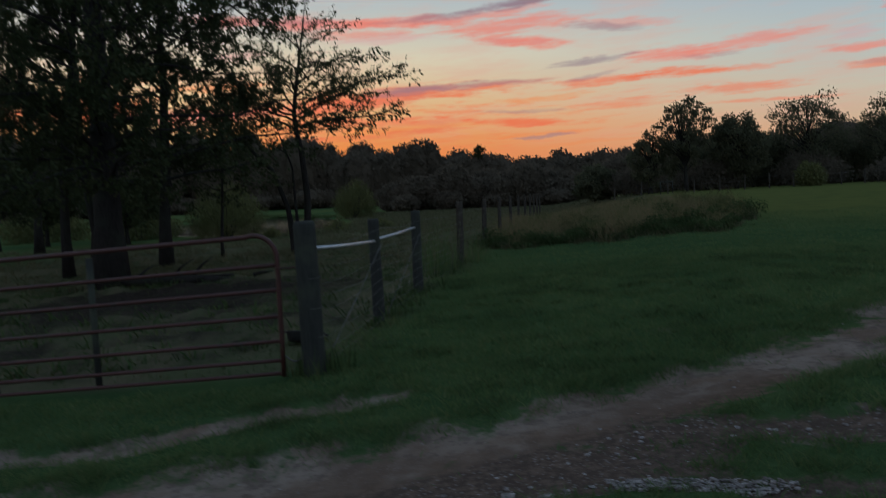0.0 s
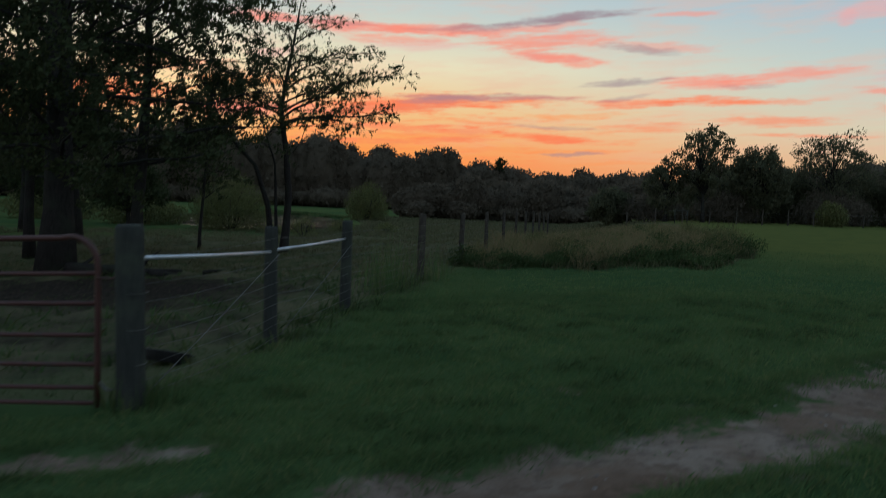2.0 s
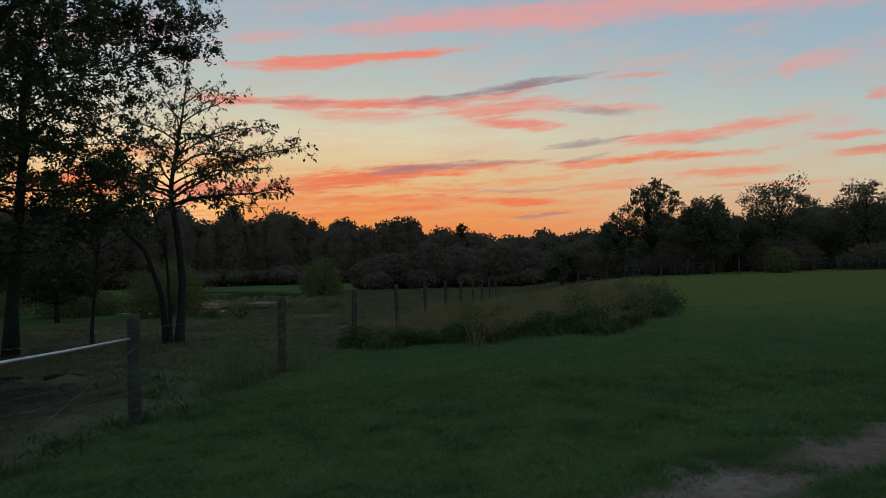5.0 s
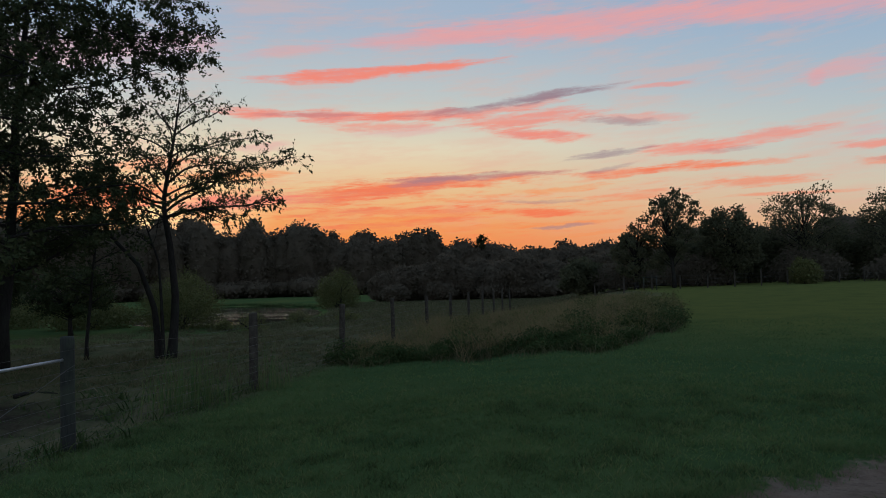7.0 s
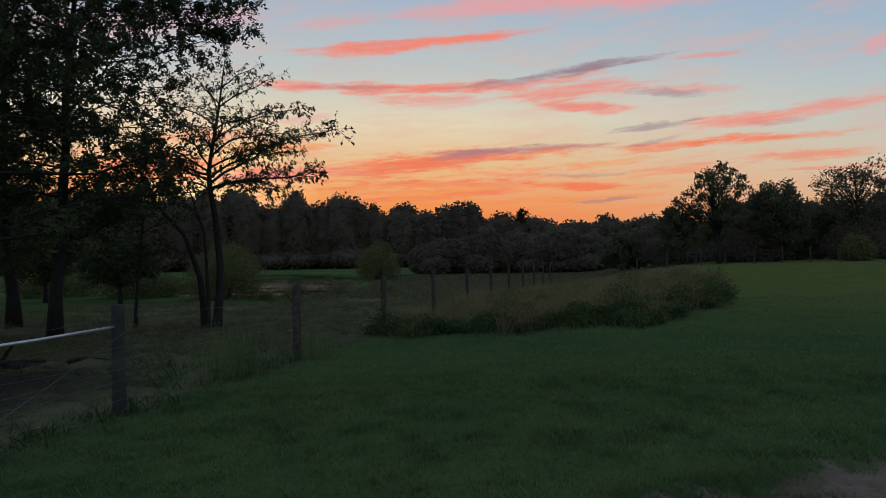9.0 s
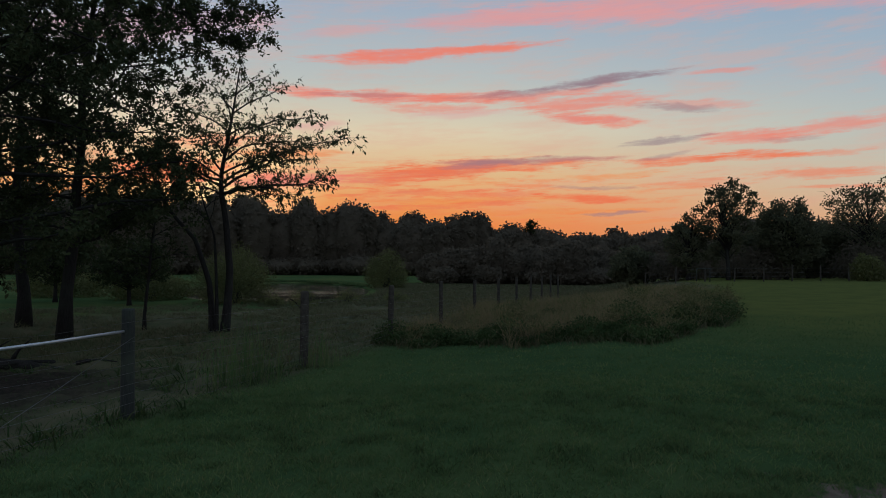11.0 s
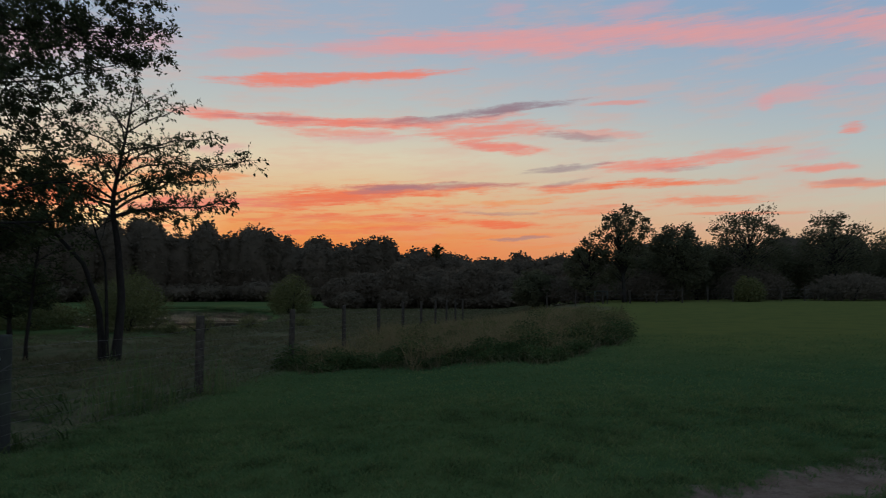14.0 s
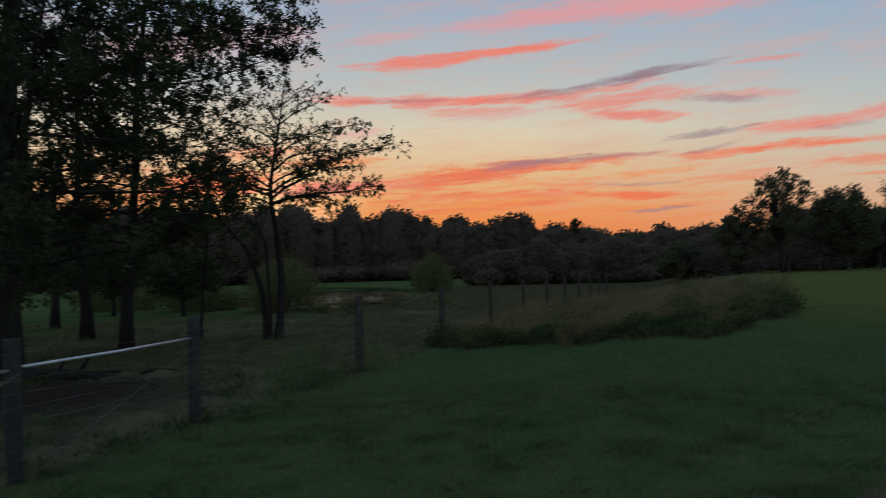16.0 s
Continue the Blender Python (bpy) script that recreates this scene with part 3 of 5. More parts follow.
def wander(rng, start, way, length, steps, bend, lift=0.0):
    """A crooked line of points from start."""
    pts, d = [Vector(start)], Vector(way).normalized()
    for _ in range(steps):
        d = (d + Vector(rng.normal(size=3)) * bend + Vector((0, 0, lift))).normalized()
        pts.append(pts[-1] + d * length / steps)
    return pts


def between(pts, t):
    f = t * (len(pts) - 1)
    i = min(int(f), len(pts) - 2)
    return pts[i].lerp(pts[i + 1], f - i)


def tree(name, place, label, seed, height, girth, spread_r, first=0.25, boughs=22, twigs=7, shoots=4, leaf=0.12, per=8, rise=0.35,
         stems=((0.0, 0.0, 1.0),), mat=None, category="tree", group="", jitter=0.14, shape=0.75, dead=0.0, low=0.5, slim=0.55, arms=(), stout=0.5, crook=0.16, curl=-0.02, sway=0.05, gaps=0.0):
    """A tree of crooked tapered stems, boughs, twigs and single leaves. first: where the crown begins; shape: how high it is widest."""
    rng = np.random.default_rng(seed)
    z0 = float(ground_z(place[0], place[1])) - 0.06
    root = thing(name, (place[0], place[1], z0), label, category, group)
    wood, green = bmesh.new(), Green(seed + 1)
    for lx, ly, share in stems:
        h = height * share
        trunk = wander(rng, (0.32 * lx, 0.32 * ly, 0), (lx * 0.22, ly * 0.22, 1), h, 10, sway, 0.05)
        rad = [girth * share * (1.35 if i == 0 else 1.0) * (1 - 0.93 * (i / 10) ** 0.9) + 0.012 for i in range(11)]
        tube(wood, trunk, rad, 10)
        n_b = max(3, int(boughs * share))
        for k in range(n_b + (len(arms) if share == 1.0 else 0)):
            t = first + (0.98 - first) * (min(k, n_b - 1) + rng.uniform(0.1, 0.9)) / n_b
            w = (t - first) / (1 - first)
            wide = (1 - abs(w - shape) / max(shape, 1 - shape)) ** 0.6 if w > shape else low + (1 - low) * (w / shape) ** 0.7
            ang = 2.4 * k + rng.uniform(-0.5, 0.5)
            L = spread_r * share ** 0.5 * max(0.16, wide) * rng.uniform(0.7, 1.1)
            up = rise * rng.uniform(0.4, 1.5) + 0.5 * w
            if k >= n_b:
                t, ang, L, up = arms[k - n_b]
            bough = wander(rng, between(trunk, t), (math.cos(ang), math.sin(ang), up), L, 5, crook, curl)
            r0 = max(0.012, stout * rad[min(9, int(t * 10))] * rng.uniform(0.5, 0.9))
            tube(wood, bough, [r0 * (1 - 0.17 * i) + 0.004 for i in range(6)], 5, False)
            bare = rng.uniform() < dead
            for j in range(twigs):
                s = 0.12 + 0.88 * (j + rng.uniform(0.1, 0.9)) / twigs
                p = between(bough, s)
                d = (bough[-1] - bough[0]).normalized() + Vector(rng.normal(size=3)) * 0.62
                tl = L * rng.uniform(0.18, 0.42) * (1.15 - 0.5 * s) + 0.15
                twig = wander(rng, p, d, tl, 3, 0.2)
                tube(wood, twig, [0.4 * r0 * (1 - 0.6 * s) + 0.004, 0.008, 0.005, 0.003], 3, False)
                pts = []
                if rng.uniform() < gaps:
                    continue
                for _ in range(shoots):
                    q = between(twig, rng.uniform(0.25, 1.0))
                    sh = Vector(rng.normal(size=3)) * 0.2 * tl
                    n_l = rng.integers(1, max(2, int(per * (0.25 if bare else 1.0) * min(1.0, 0.25 + L / (0.7 * spread_r)) * 2)))
                    pts += [np.array(q + sh * f) + rng.normal(size=3) * jitter * 0.4 for f in rng.uniform(0, 1, n_l)]
                green.leaves(pts, leaf, 0.35, slim)
    part("trunk", wood, M_BARK, root)
    crown = new("crown", green.mesh("crown", mat or M_LEAF))
    crown.parent = root
    return root


def clump_leaves(green, rng, centre, radii, lumps, per, leaf, floor=-0.6, airy=0.2, slim=0.6, size=(0.22, 0.40), skin=False):
    """Leaves in rounded, uneven lumps all over an egg-shaped crown; gives the lumps' middles and sizes."""
    made = []
    for k in range(lumps):
        z = floor + (0.97 - floor) * (k + 0.5) / lumps
        a, q = 2.39996 * k + rng.uniform(-0.4, 0.4), math.sqrt(1.0 - z * z)
        c = centre + np.array([q * math.cos(a), q * math.sin(a), z]) * rng.uniform(0.45, 0.88) * radii
        s = rng.uniform(*size) * min(radii[0], radii[2]) * np.array([1.15, 1.15, 0.85])
        m = int(per * (1.0 - airy * rng.uniform()))
        u = rng.normal(size=(m, 3))
        u /= np.linalg.norm(u, axis=1)[:, None]
        green.leaves(c + u * s * rng.uniform(0.75 if skin else 0.25, 1.1, (m, 1)), leaf, 0.25, slim, None, u if skin else None)
        made.append((c, s))
    return made


def broad_tree(name, place, label, seed, height, girth, r, base, lumps, per, leaf, airy, mat, group="", size=(0.17, 0.32)):
    """A broadleaf tree: trunk, a limb to each lump of its crown, and leaves in lumps. base: where the crown begins."""
    rng = np.random.default_rng(seed)
    root = thing(name, (place[0], place[1], float(ground_z(place[0], place[1])) - 0.06), label, "tree", group)
    wood, green = bmesh.new(), Green(seed + 1)
    trunk = wander(rng, (0, 0, 0), (0, 0, 1), 0.88 * height, 9, 0.05, 0.05)
    tube(wood, trunk, [girth * (1.3 if i == 0 else 1.0 - 0.095 * i) for i in range(10)], 8)
    radii = np.array([r, r, 0.5 * height * (1 - base)])
    for c, s in clump_leaves(green, rng, np.array([0, 0, 0.5 * height * (1 + base)]), radii, lumps, per, leaf, -0.95, airy, 0.6, size):
        fork = between(trunk, min(0.9, max(0.12, 0.72 * c[2] / height)))
        tube(wood, [fork, fork.lerp(Vector(c), 0.5) + Vector((0, 0, 0.05 * height * rng.uniform(-0.3, 1.0))), Vector(c)], [0.28 * girth, 0.2 * girth, 0.08 * girth], 4, False)
        for _ in range(3):
            q = Vector(c + rng.normal(size=3) * s * 0.75)
            tube(wood, [Vector(c), Vector(c).lerp(q, 0.5) + Vector(rng.normal(size=3)) * 0.08 * r, q], [0.09 * girth, 0.06 * girth, 0.02 * girth], 3, False)
    part("trunk", wood, M_BARK, root)
    new("crown", green.mesh("crown", mat)).parent = root
    return root


def sweep(rng, start, bearing, rise0, rise1, length, steps, crook=7.0):
    """A limb that leaves start with the elevation rise0 and ends with rise1, in degrees."""
    pts, a = [Vector(start)], bearing
    for k in range(steps):
        a += rng.normal() * crook
        e = radians(rise0 + (rise1 - rise0) * k / (steps - 1) + rng.normal() * crook)
        pts.append(pts[-1] + Vector((math.cos(radians(a)) * math.cos(e), math.sin(radians(a)) * math.cos(e), math.sin(e))) * length / steps)
    return pts


def open_crown_tree(name, place, label, seed, bends, girth, limbs, leaf, mat):
    """A slender tree with an open crown: limbs in layers, each with flat sprays of twigs and hanging leaves.
    bends: height and sideways shift of the stem; limbs: height, bearing, elevation at both ends, length, leafiness."""
    rng = np.random.default_rng(seed)
    root = thing(name, (place[0], place[1], float(ground_z(place[0], place[1])) - 0.05), label, "tree")
    wood, green = bmesh.new(), Green(seed + 1)
    top = bends[-1][0]
    at = lambda z: Vector((float(np.interp(z, [b[0] for b in bends], [b[1] for b in bends])), 0.1 * math.sin(1.1 * z), z))
    line = [at(z) for z in np.linspace(0.0, top, 26)]
    tube(wood, line, [girth * (1.25 - 0.25 * min(1.0, i / 3)) * (1 - 0.94 * (i / 25) ** 1.1) + 0.008 for i in range(26)], 10)
    spots, ways = [], []

    def spray(q, d, length, r, rich):
        """A twig with side twigs and leaves along them."""
        twig = wander(rng, q, d, length, 4, 0.16, 0.02)
        tube(wood, twig, [r, 0.8 * r, 0.6 * r, 0.45 * r, 0.003], 4, False)
        for j in range(max(3, int(length / 0.09))):
            f = rng.uniform(0.25, 1.0)
            side = (twig[-1] - twig[0]).normalized() + Vector(rng.normal(size=3)) * 0.75
            bit = wander(rng, between(twig, f), side, rng.uniform(0.12, 0.34), 2, 0.2)
            tube(wood, bit, [0.0045, 0.0035, 0.002], 3, False)
            for _ in range(rng.poisson(1.2 * rich)):
                spots.append(np.array(between(bit, rng.uniform(0.1, 1.0))))
                ways.append(np.array(side.normalized()) * 0.7 + [0, 0, -0.5])

    for z, bearing, rise0, rise1, length, rich in limbs:
        limb = sweep(rng, at(z), bearing, rise0, rise1, length, 8)
        r0 = min(0.6 * girth * (1 - 0.9 * z / top), 0.010 * length + 0.004) + 0.006
        tube(wood, limb, [r0 * (1 - 0.105 * i) + 0.003 for i in range(9)], 6, False)
        for k in range(int(length / 0.17) + 3):
            f = 0.16 + 0.84 * (k + rng.uniform()) / (int(length / 0.17) + 3)
            d = (between(limb, min(1.0, f + 0.1)) - between(limb, f - 0.1)).normalized()
            turn = radians(rng.uniform(25, 70)) * (1 if k % 2 else -1)
            d = Vector((d.x * math.cos(turn) - d.y * math.sin(turn), d.x * math.sin(turn) + d.y * math.cos(turn), d.z + rng.normal() * 0.30))
            spray(between(limb, f), d, (0.24 * length * (1.05 - 0.75 * f) + 0.22) * rng.uniform(0.6, 1.25), 0.35 * r0 * (1 - 0.7 * f) + 0.004, rich)
        spray(limb[-1], limb[-1] - limb[-2], 0.45, 0.005, rich)
    for z in np.linspace(0.84 * top, top, 9):
        spray(at(z), (rng.normal(), rng.normal(), 0.9), rng.uniform(0.35, 0.8), 0.008, 1.6)
    green.leaves(spots, leaf, 0.25, 0.42, np.array(ways))
    part("trunk", wood, M_BARK, root)
    new("crown", green.mesh("crown", mat)).parent = root
    return root


def bush(name, place, label, seed, width, height, leaf, count, mat, category="bush", weep=0.0, lift=0.0):
    """A rounded shrub: stems from the ground and leaves in uneven lumps."""
    rng = np.random.default_rng(seed)
    z0 = float(ground_z(place[0], place[1])) - 0.05
    root = thing(name, (place[0], place[1], z0), label, category)
    wood, green = bmesh.new(), Green(seed)
    for k in range(9):
        a = 2.4 * k
        stem = wander(rng, (0.1 * math.cos(a), 0.1 * math.sin(a), 0), (math.cos(a) * 0.6, math.sin(a) * 0.6, 1.2), height * 0.8, 5, 0.15)
        tube(wood, stem, [0.05 * height / 3 * (1 - 0.17 * i) + 0.01 for i in range(6)], 5, False)
    lumps = 44
    for k in range(lumps):
        a, r = 2.4 * k, math.sqrt((k + 0.5) / lumps)
        c = np.array([math.cos(a) * (0.35 + 0.6 * r) * width * 0.40, math.sin(a) * (0.35 + 0.6 * r) * width * 0.40, lift + (height - lift) * 0.22 * rng.uniform(0.8, 1.3)]) if k % 3 == 1 else np.array([math.cos(a) * r * width * 0.40, math.sin(a) * r * width * 0.40, lift + (height - lift) * (0.35 + 0.45 * (1 - r * r)) * rng.uniform(0.8, 1.12)])
        u = rng.normal(size=(count // lumps, 3))
        u *= (rng.uniform(0.45, 1.0, len(u)) / np.linalg.norm(u, axis=1))[:, None]
        q = c + u * np.array([width * 0.17, width * 0.17, (height - lift) * (0.24 + weep)])
        q[:, 2] = np.maximum(q[:, 2], 0.05)
        green.leaves(q, leaf, 0.3 + 2 * weep, 0.4)
    part("branchwork", wood, M_BARK, root)
    crown = new("crown", green.mesh("crown", mat))
    crown.parent = root
    return root


# ---------------------------------------------------------------- the fence
POSTS = [(-0.30, 7.34, 1.42, 0.105), (-0.11, 9.95, 1.32, 0.075), (0.13, 12.52, 1.33, 0.08), (0.62, 17.28, 1.36, 0.078), (1.10, 22.14, 1.32, 0.07)]
POSTS += [(1.10 + 0.51 * k, 22.14 + 4.75 * k, 1.35 - 0.05 * k + 0.03 * math.sin(3.0 * k), 0.065) for k in range(1, 9)]
POSTS = [(x, y, top - float(ground_z(x, y)), r) for x, y, top, r in POSTS]
fence = thing("fence", (POSTS[0][0], POSTS[0][1], float(ground_z(*POSTS[0][:2]))), "weathered round wooden posts strung with galvanised field wire", "fence")


def local(p, ob):
    return tuple(Vector(p) - ob.location)


def post(x, y, h, r, parent, seed, lean=0.012, mat=M_BACKLIT):
    """A round post with a worn, slightly domed top."""
    rng = np.random.default_rng(seed)
    z0 = float(ground_z(x, y)) - 0.15
    bm = bmesh.new()
    dx, dy = rng.normal(size=2) * lean
    pts = [(x + dx * t, y + dy * t, z0 + t) for t in (0, 0.16, 0.5, 0.9, h + 0.05, h + 0.125, h + 0.148, h + 0.15)]
    tube(bm, [local(p, parent) for p in pts], [r * f for f in (1.06, 1.05, 1.02, 1.0, 0.97, 0.96, 0.86, 0.5)], 14)
    for v in bm.verts:
        v.co += Vector((rng.normal(), rng.normal(), 0)) * r * 0.025
    return part("post", bm, mat, parent)


for k, p in enumerate(POSTS):
    post(*p, fence, 40 + k, mat=M_POST if k < 3 else M_BACKLIT)
tops = [Vector((x, y, float(ground_z(x, y)) + 1.0)) for x, y, *_ in POSTS]
for a, b, za, zb in ((0, 1, 1.16, 1.03), (1, 2, 1.05, 1.06)):
    bm = bmesh.new()
    p, q = Vector((*POSTS[a][:2], za)), Vector((*POSTS[b][:2], zb))
    d = (q - p).normalized()
    tube(bm, [local(p + d * 0.09, fence), local((p + q) / 2 - Vector((0, 0, 0.008)), fence), local(q - d * 0.06, fence)], 0.018, 10)
    part("brace_rail", bm, M_ZINC, fence, "pale galvanised pipe brace rail")
for k, h in enumerate((0.10, 0.22, 0.34, 0.46, 0.58, 0.71, 0.84, 0.97, 1.20)):
    bm = bmesh.new()
    pts = []
    for i in range(len(POSTS) - 1):
        a, b = tops[i], tops[i + 1]
        side = Vector((POSTS[i][3] + 0.004, 0, 0))
        for t in (0.0, 0.25, 0.5, 0.75):
            pts.append(local(a.lerp(b, t) + side + Vector((0, 0, h - 1.0 - 0.03 * math.sin(math.pi * t) + 0.012 * math.sin(9.0 * k + 5 * i + 7 * t))), fence))
    tube(bm, pts, 0.0018, 4)
    part("wire", bm, M_WIRE, fence)
for a, b in ((0, 1), (1, 2)):
    for twist in (-0.006, 0.006):
        bm = bmesh.new()
        p, q = tops[a] + Vector((0.11, 0, -0.90)), tops[b] + Vector((0.08, 0, 0.02))
        tube(bm, [local(p + Vector((twist, 0, 0)), fence), local((p + q) / 2 - Vector((twist, 0, 0.01)), fence), local(q + Vector((twist, 0, 0)), fence)], 0.0024, 4)
        part("brace_wire", bm, M_WIRE, fence, "twisted diagonal brace wire")
for z in (0.35, 0.62, 0.9):
    bm = bmesh.new()
    ring = [(-0.30 + 0.108 * math.cos(t), 7.34 + 0.108 * math.sin(t), float(ground_z(-0.30, 7.34)) + z) for t in np.linspace(0, 2 * math.pi, 19)]
    tube(bm, [local(p, fence) for p in ring], 0.003, 4, False)
    part("wire_wrap", bm, M_WIRE, fence, "wire wrapped round the corner post")

# ---------------------------------------------------------------- the gate
GX0, GX1, GY = -4.25, -0.61, 7.38
gate = thing("farm_gate", (GX1, GY, 0.0), "closed rusty red tubular steel farm gate", "gate")
BARS = (0.0, 0.125, 0.31, 0.545, 0.795, 1.03)


def gate_z(x):
    return -0.01 + 0.055 * (x - GX1)


def bar_line(z, x0, x1):
    return [local((x, GY, gate_z(x) + z), gate) for x in np.linspace(x0, x1, 5)]


bm = bmesh.new()
corner = [(GX1 - 0.22 + 0.22 * math.sin(t), GY, gate_z(GX1) + 1.09 + 0.22 * math.cos(t)) for t in np.linspace(0, math.pi / 2, 8)]
rim = [(x, GY, gate_z(x) + 1.31) for x in np.linspace(GX0 + 0.22, GX1 - 0.3, 5)] + corner + [(GX1, GY, gate_z(GX1) + z) for z in (0.6, 0.3, -0.03)]
rim = [(GX0, GY, gate_z(GX0) - 0.03), (GX0, GY, gate_z(GX0) + 0.6), (GX0, GY, gate_z(GX0) + 1.11), (GX0 + 0.07, GY, gate_z(GX0) + 1.27)] + rim
tube(bm, [local(p, gate) for p in rim], 0.024, 10)
part("rim", bm, M_RED, gate)
for z in BARS:
    bm = bmesh.new()
    tube(bm, bar_line(z, GX0, GX1), 0.019, 8)
    part("rail", bm, M_RED, gate)
for x in (-2.45, -3.5):
    bm = bmesh.new()
    tube(bm, [local((x, GY + 0.03, gate_z(x) + z), gate) for z in (-0.02, 0.6, 1.25)], 0.031, 8)
    part("upright_brace", bm, M_POST, gate, "grey upright brace")
bm = bmesh.new()
links = [(GX1 + 0.02 + 0.2 * t, GY - 0.03 * math.sin(math.pi * t), gate_z(GX1) + 0.17 - 0.05 * math.sin(math.pi * t)) for t in np.linspace(0, 1, 9)]
tube(bm, [local(p, gate) for p in links], 0.011, 6)
part("latch_chain", bm, M_WIRE, gate, "short latch chain to the corner post")
bm = bmesh.new()
links = [(GX1 - 0.01 + 0.24 * t, GY - 0.02, gate_z(GX1) + 1.0 + 0.012 * math.sin(20 * t)) for t in np.linspace(0, 1, 7)]
tube(bm, [local(p, gate) for p in links], 0.008, 6)
part("latch", bm, M_RED, gate)
post(GX0 - 0.2, GY, 1.4, 0.1, fence, 77)

# ---------------------------------------------------------------- trees of the paddock
tree("oak_tree", (-8.2, 18.0), "old broad oak with a thick trunk and dark dense leaves", 11, 16.0, 0.37, 6.6, first=0.15, boughs=64, twigs=12, shoots=5, leaf=0.118, per=19, rise=0.10, shape=0.45, low=0.9, stout=0.22, gaps=0.14,
     arms=((0.17, -0.6, 3.8, 0.12), (0.20, -1.3, 3.6, 0.15), (0.24, -0.9, 4.4, 0.15), (0.28, -1.5, 4.0, 0.2), (0.32, -0.5, 4.2, 0.2), (0.36, -1.1, 4.6, 0.2), (0.42, -0.8, 4.4, 0.25), (0.48, -1.3, 4.2, 0.25), (0.55, -0.9, 4.2, 0.3), (0.62, -1.1, 3.8, 0.3)))
PADDOCK_TREES = [(-11.9, 22.2, 13, 13.5, 0.15, 4.2, 38, 9), (-14.4, 28.3, 14, 13.0, 0.24, 5.0, 38, 9), (-17.5, 25.0, 15, 13.0, 0.17, 4.6, 34, 9), (-20.0, 33.0, 20, 12.0, 0.2, 5.0, 34, 9)]
tree("paddock_tree", (-9.8, 24.45), "tall spreading tree with a broad dark crown", 12, 15.5, 0.20, 5.6, first=0.19, boughs=62, twigs=11, shoots=5, leaf=0.122, per=23, rise=0.3, shape=0.66, group="paddock trees", low=0.66, stout=0.35, gaps=0.2,
     arms=((0.56, 0.57, 5.5, 0.12), (0.60, 0.50, 5.7, 0.10), (0.64, 0.65, 5.5, 0.05), (0.68, 0.55, 5.5, 0.02), (0.74, 0.60, 5.6, 0.0), (0.79, 0.50, 5.7, 0.02), (0.84, 0.60, 5.3, 0.05), (0.70, 0.60, 5.3, 0.25), (0.75, 0.45, 5.2, 0.2), (0.79, 0.9, 5.2, 0.25), (0.84, 0.6, 5.0, 0.3), (0.88, 0.45, 4.5, 0.3), (0.73, 0.75, 5.4, 0.2), (0.66, 0.55, 5.0, 0.2)))
for x, y, seed, h, girth, r, n, per in PADDOCK_TREES:
    tree("paddock_tree", (x, y), "tall slender tree with a dense dark crown", seed, h, girth, r, first=0.20, boughs=n, twigs=10, shoots=6, leaf=0.125, per=int(1.25 * per), rise=0.35, shape=0.58, group="paddock trees", low=0.75, stout=0.35, gaps=0.36)
tree("sapling", (-9.0, 27.5), "thin young tree with a low leafy crown", 16, 6.6, 0.055, 2.0, first=0.28, boughs=24, twigs=7, shoots=4, leaf=0.13, per=5, shape=0.35, gaps=0.3)
open_crown_tree("open_tree", (-5.4, 26.25), "slender tree with a thin open crown of hanging single leaves", 17,
                ((0.0, 0.0), (2.1, 0.12), (3.7, 0.04), (4.7, -0.14), (5.3, -0.15), (6.6, 0.03), (7.9, 0.26), (8.7, 0.42)), 0.135,
                ((4.55, 10, 18, -12, 4.1, 3.2), (4.7, 22, 36, 6, 4.6, 2.4), (5.2, 0, 32, 4, 2.7, 2.2), (6.1, 10, 30, 0, 2.3, 2.0), (4.9, -5, 22, -8, 3.4, 2.4), (5.0, 185, 30, 10, 3.0, 1.4), (4.5, 200, 15, 0, 2.2, 1.2), (4.6, -25, 10, -14, 3.2, 2.6), (5.6, 12, 30, -4, 3.0, 2.4), (6.5, 5, 24, -6, 3.0, 2.4), (6.0, -35, 25, 2, 2.6, 2.0),
                 (7.2, 20, 38, 20, 2.0, 1.8), (7.8, 30, 55, 30, 1.3, 1.6), (7.3, 165, 55, 35, 1.5, 1.4), (5.3, 170, 62, 50, 2.4, 1.5), (5.1, 195, 40, 18, 2.8, 1.6), (4.8, 160, 28, 5, 2.9, 1.8),
                 (6.6, 205, 40, 15, 2.0, 1.6), (5.5, 95, 35, 10, 2.2, 2.2), (5.8, -95, 30, 5, 2.1, 2.2), (6.9, -70, 45, 20, 1.5, 2.0)), 0.125, M_LEAF)
open_crown_tree("leaning_stem_tree", (-5.85, 26.35), "dark leaning stem with leaves only at its top", 18,
                ((0.0, 0.0), (1.7, -0.2), (3.1, -0.65), (4.0, -1.5), (5.0, -2.1), (6.0, -2.5)), 0.11,
                ((4.0, 170, 20, 5, 2.0, 1.5), (4.4, 20, 45, 20, 1.6, 1.0), (4.9, 200, 30, 10, 1.7, 1.5), (5.3, 90, 30, 15, 1.4, 1.2), (5.5, -60, 40, 15, 1.4, 1.0)), 0.125, M_LEAF)
open_crown_tree("thin_stem_tree", (-5.62, 26.15), "thin upright stem with few leaves", 27,
                ((0.0, 0.0), (1.6, -0.08), (3.2, -0.1), (4.4, -0.5), (5.2, -0.75)), 0.06,
                ((3.6, 150, 40, 15, 1.3, 1.2), (4.1, 30, 45, 20, 1.0, 1.0), (4.5, 220, 45, 20, 1.1, 1.2)), 0.12, M_LEAF)
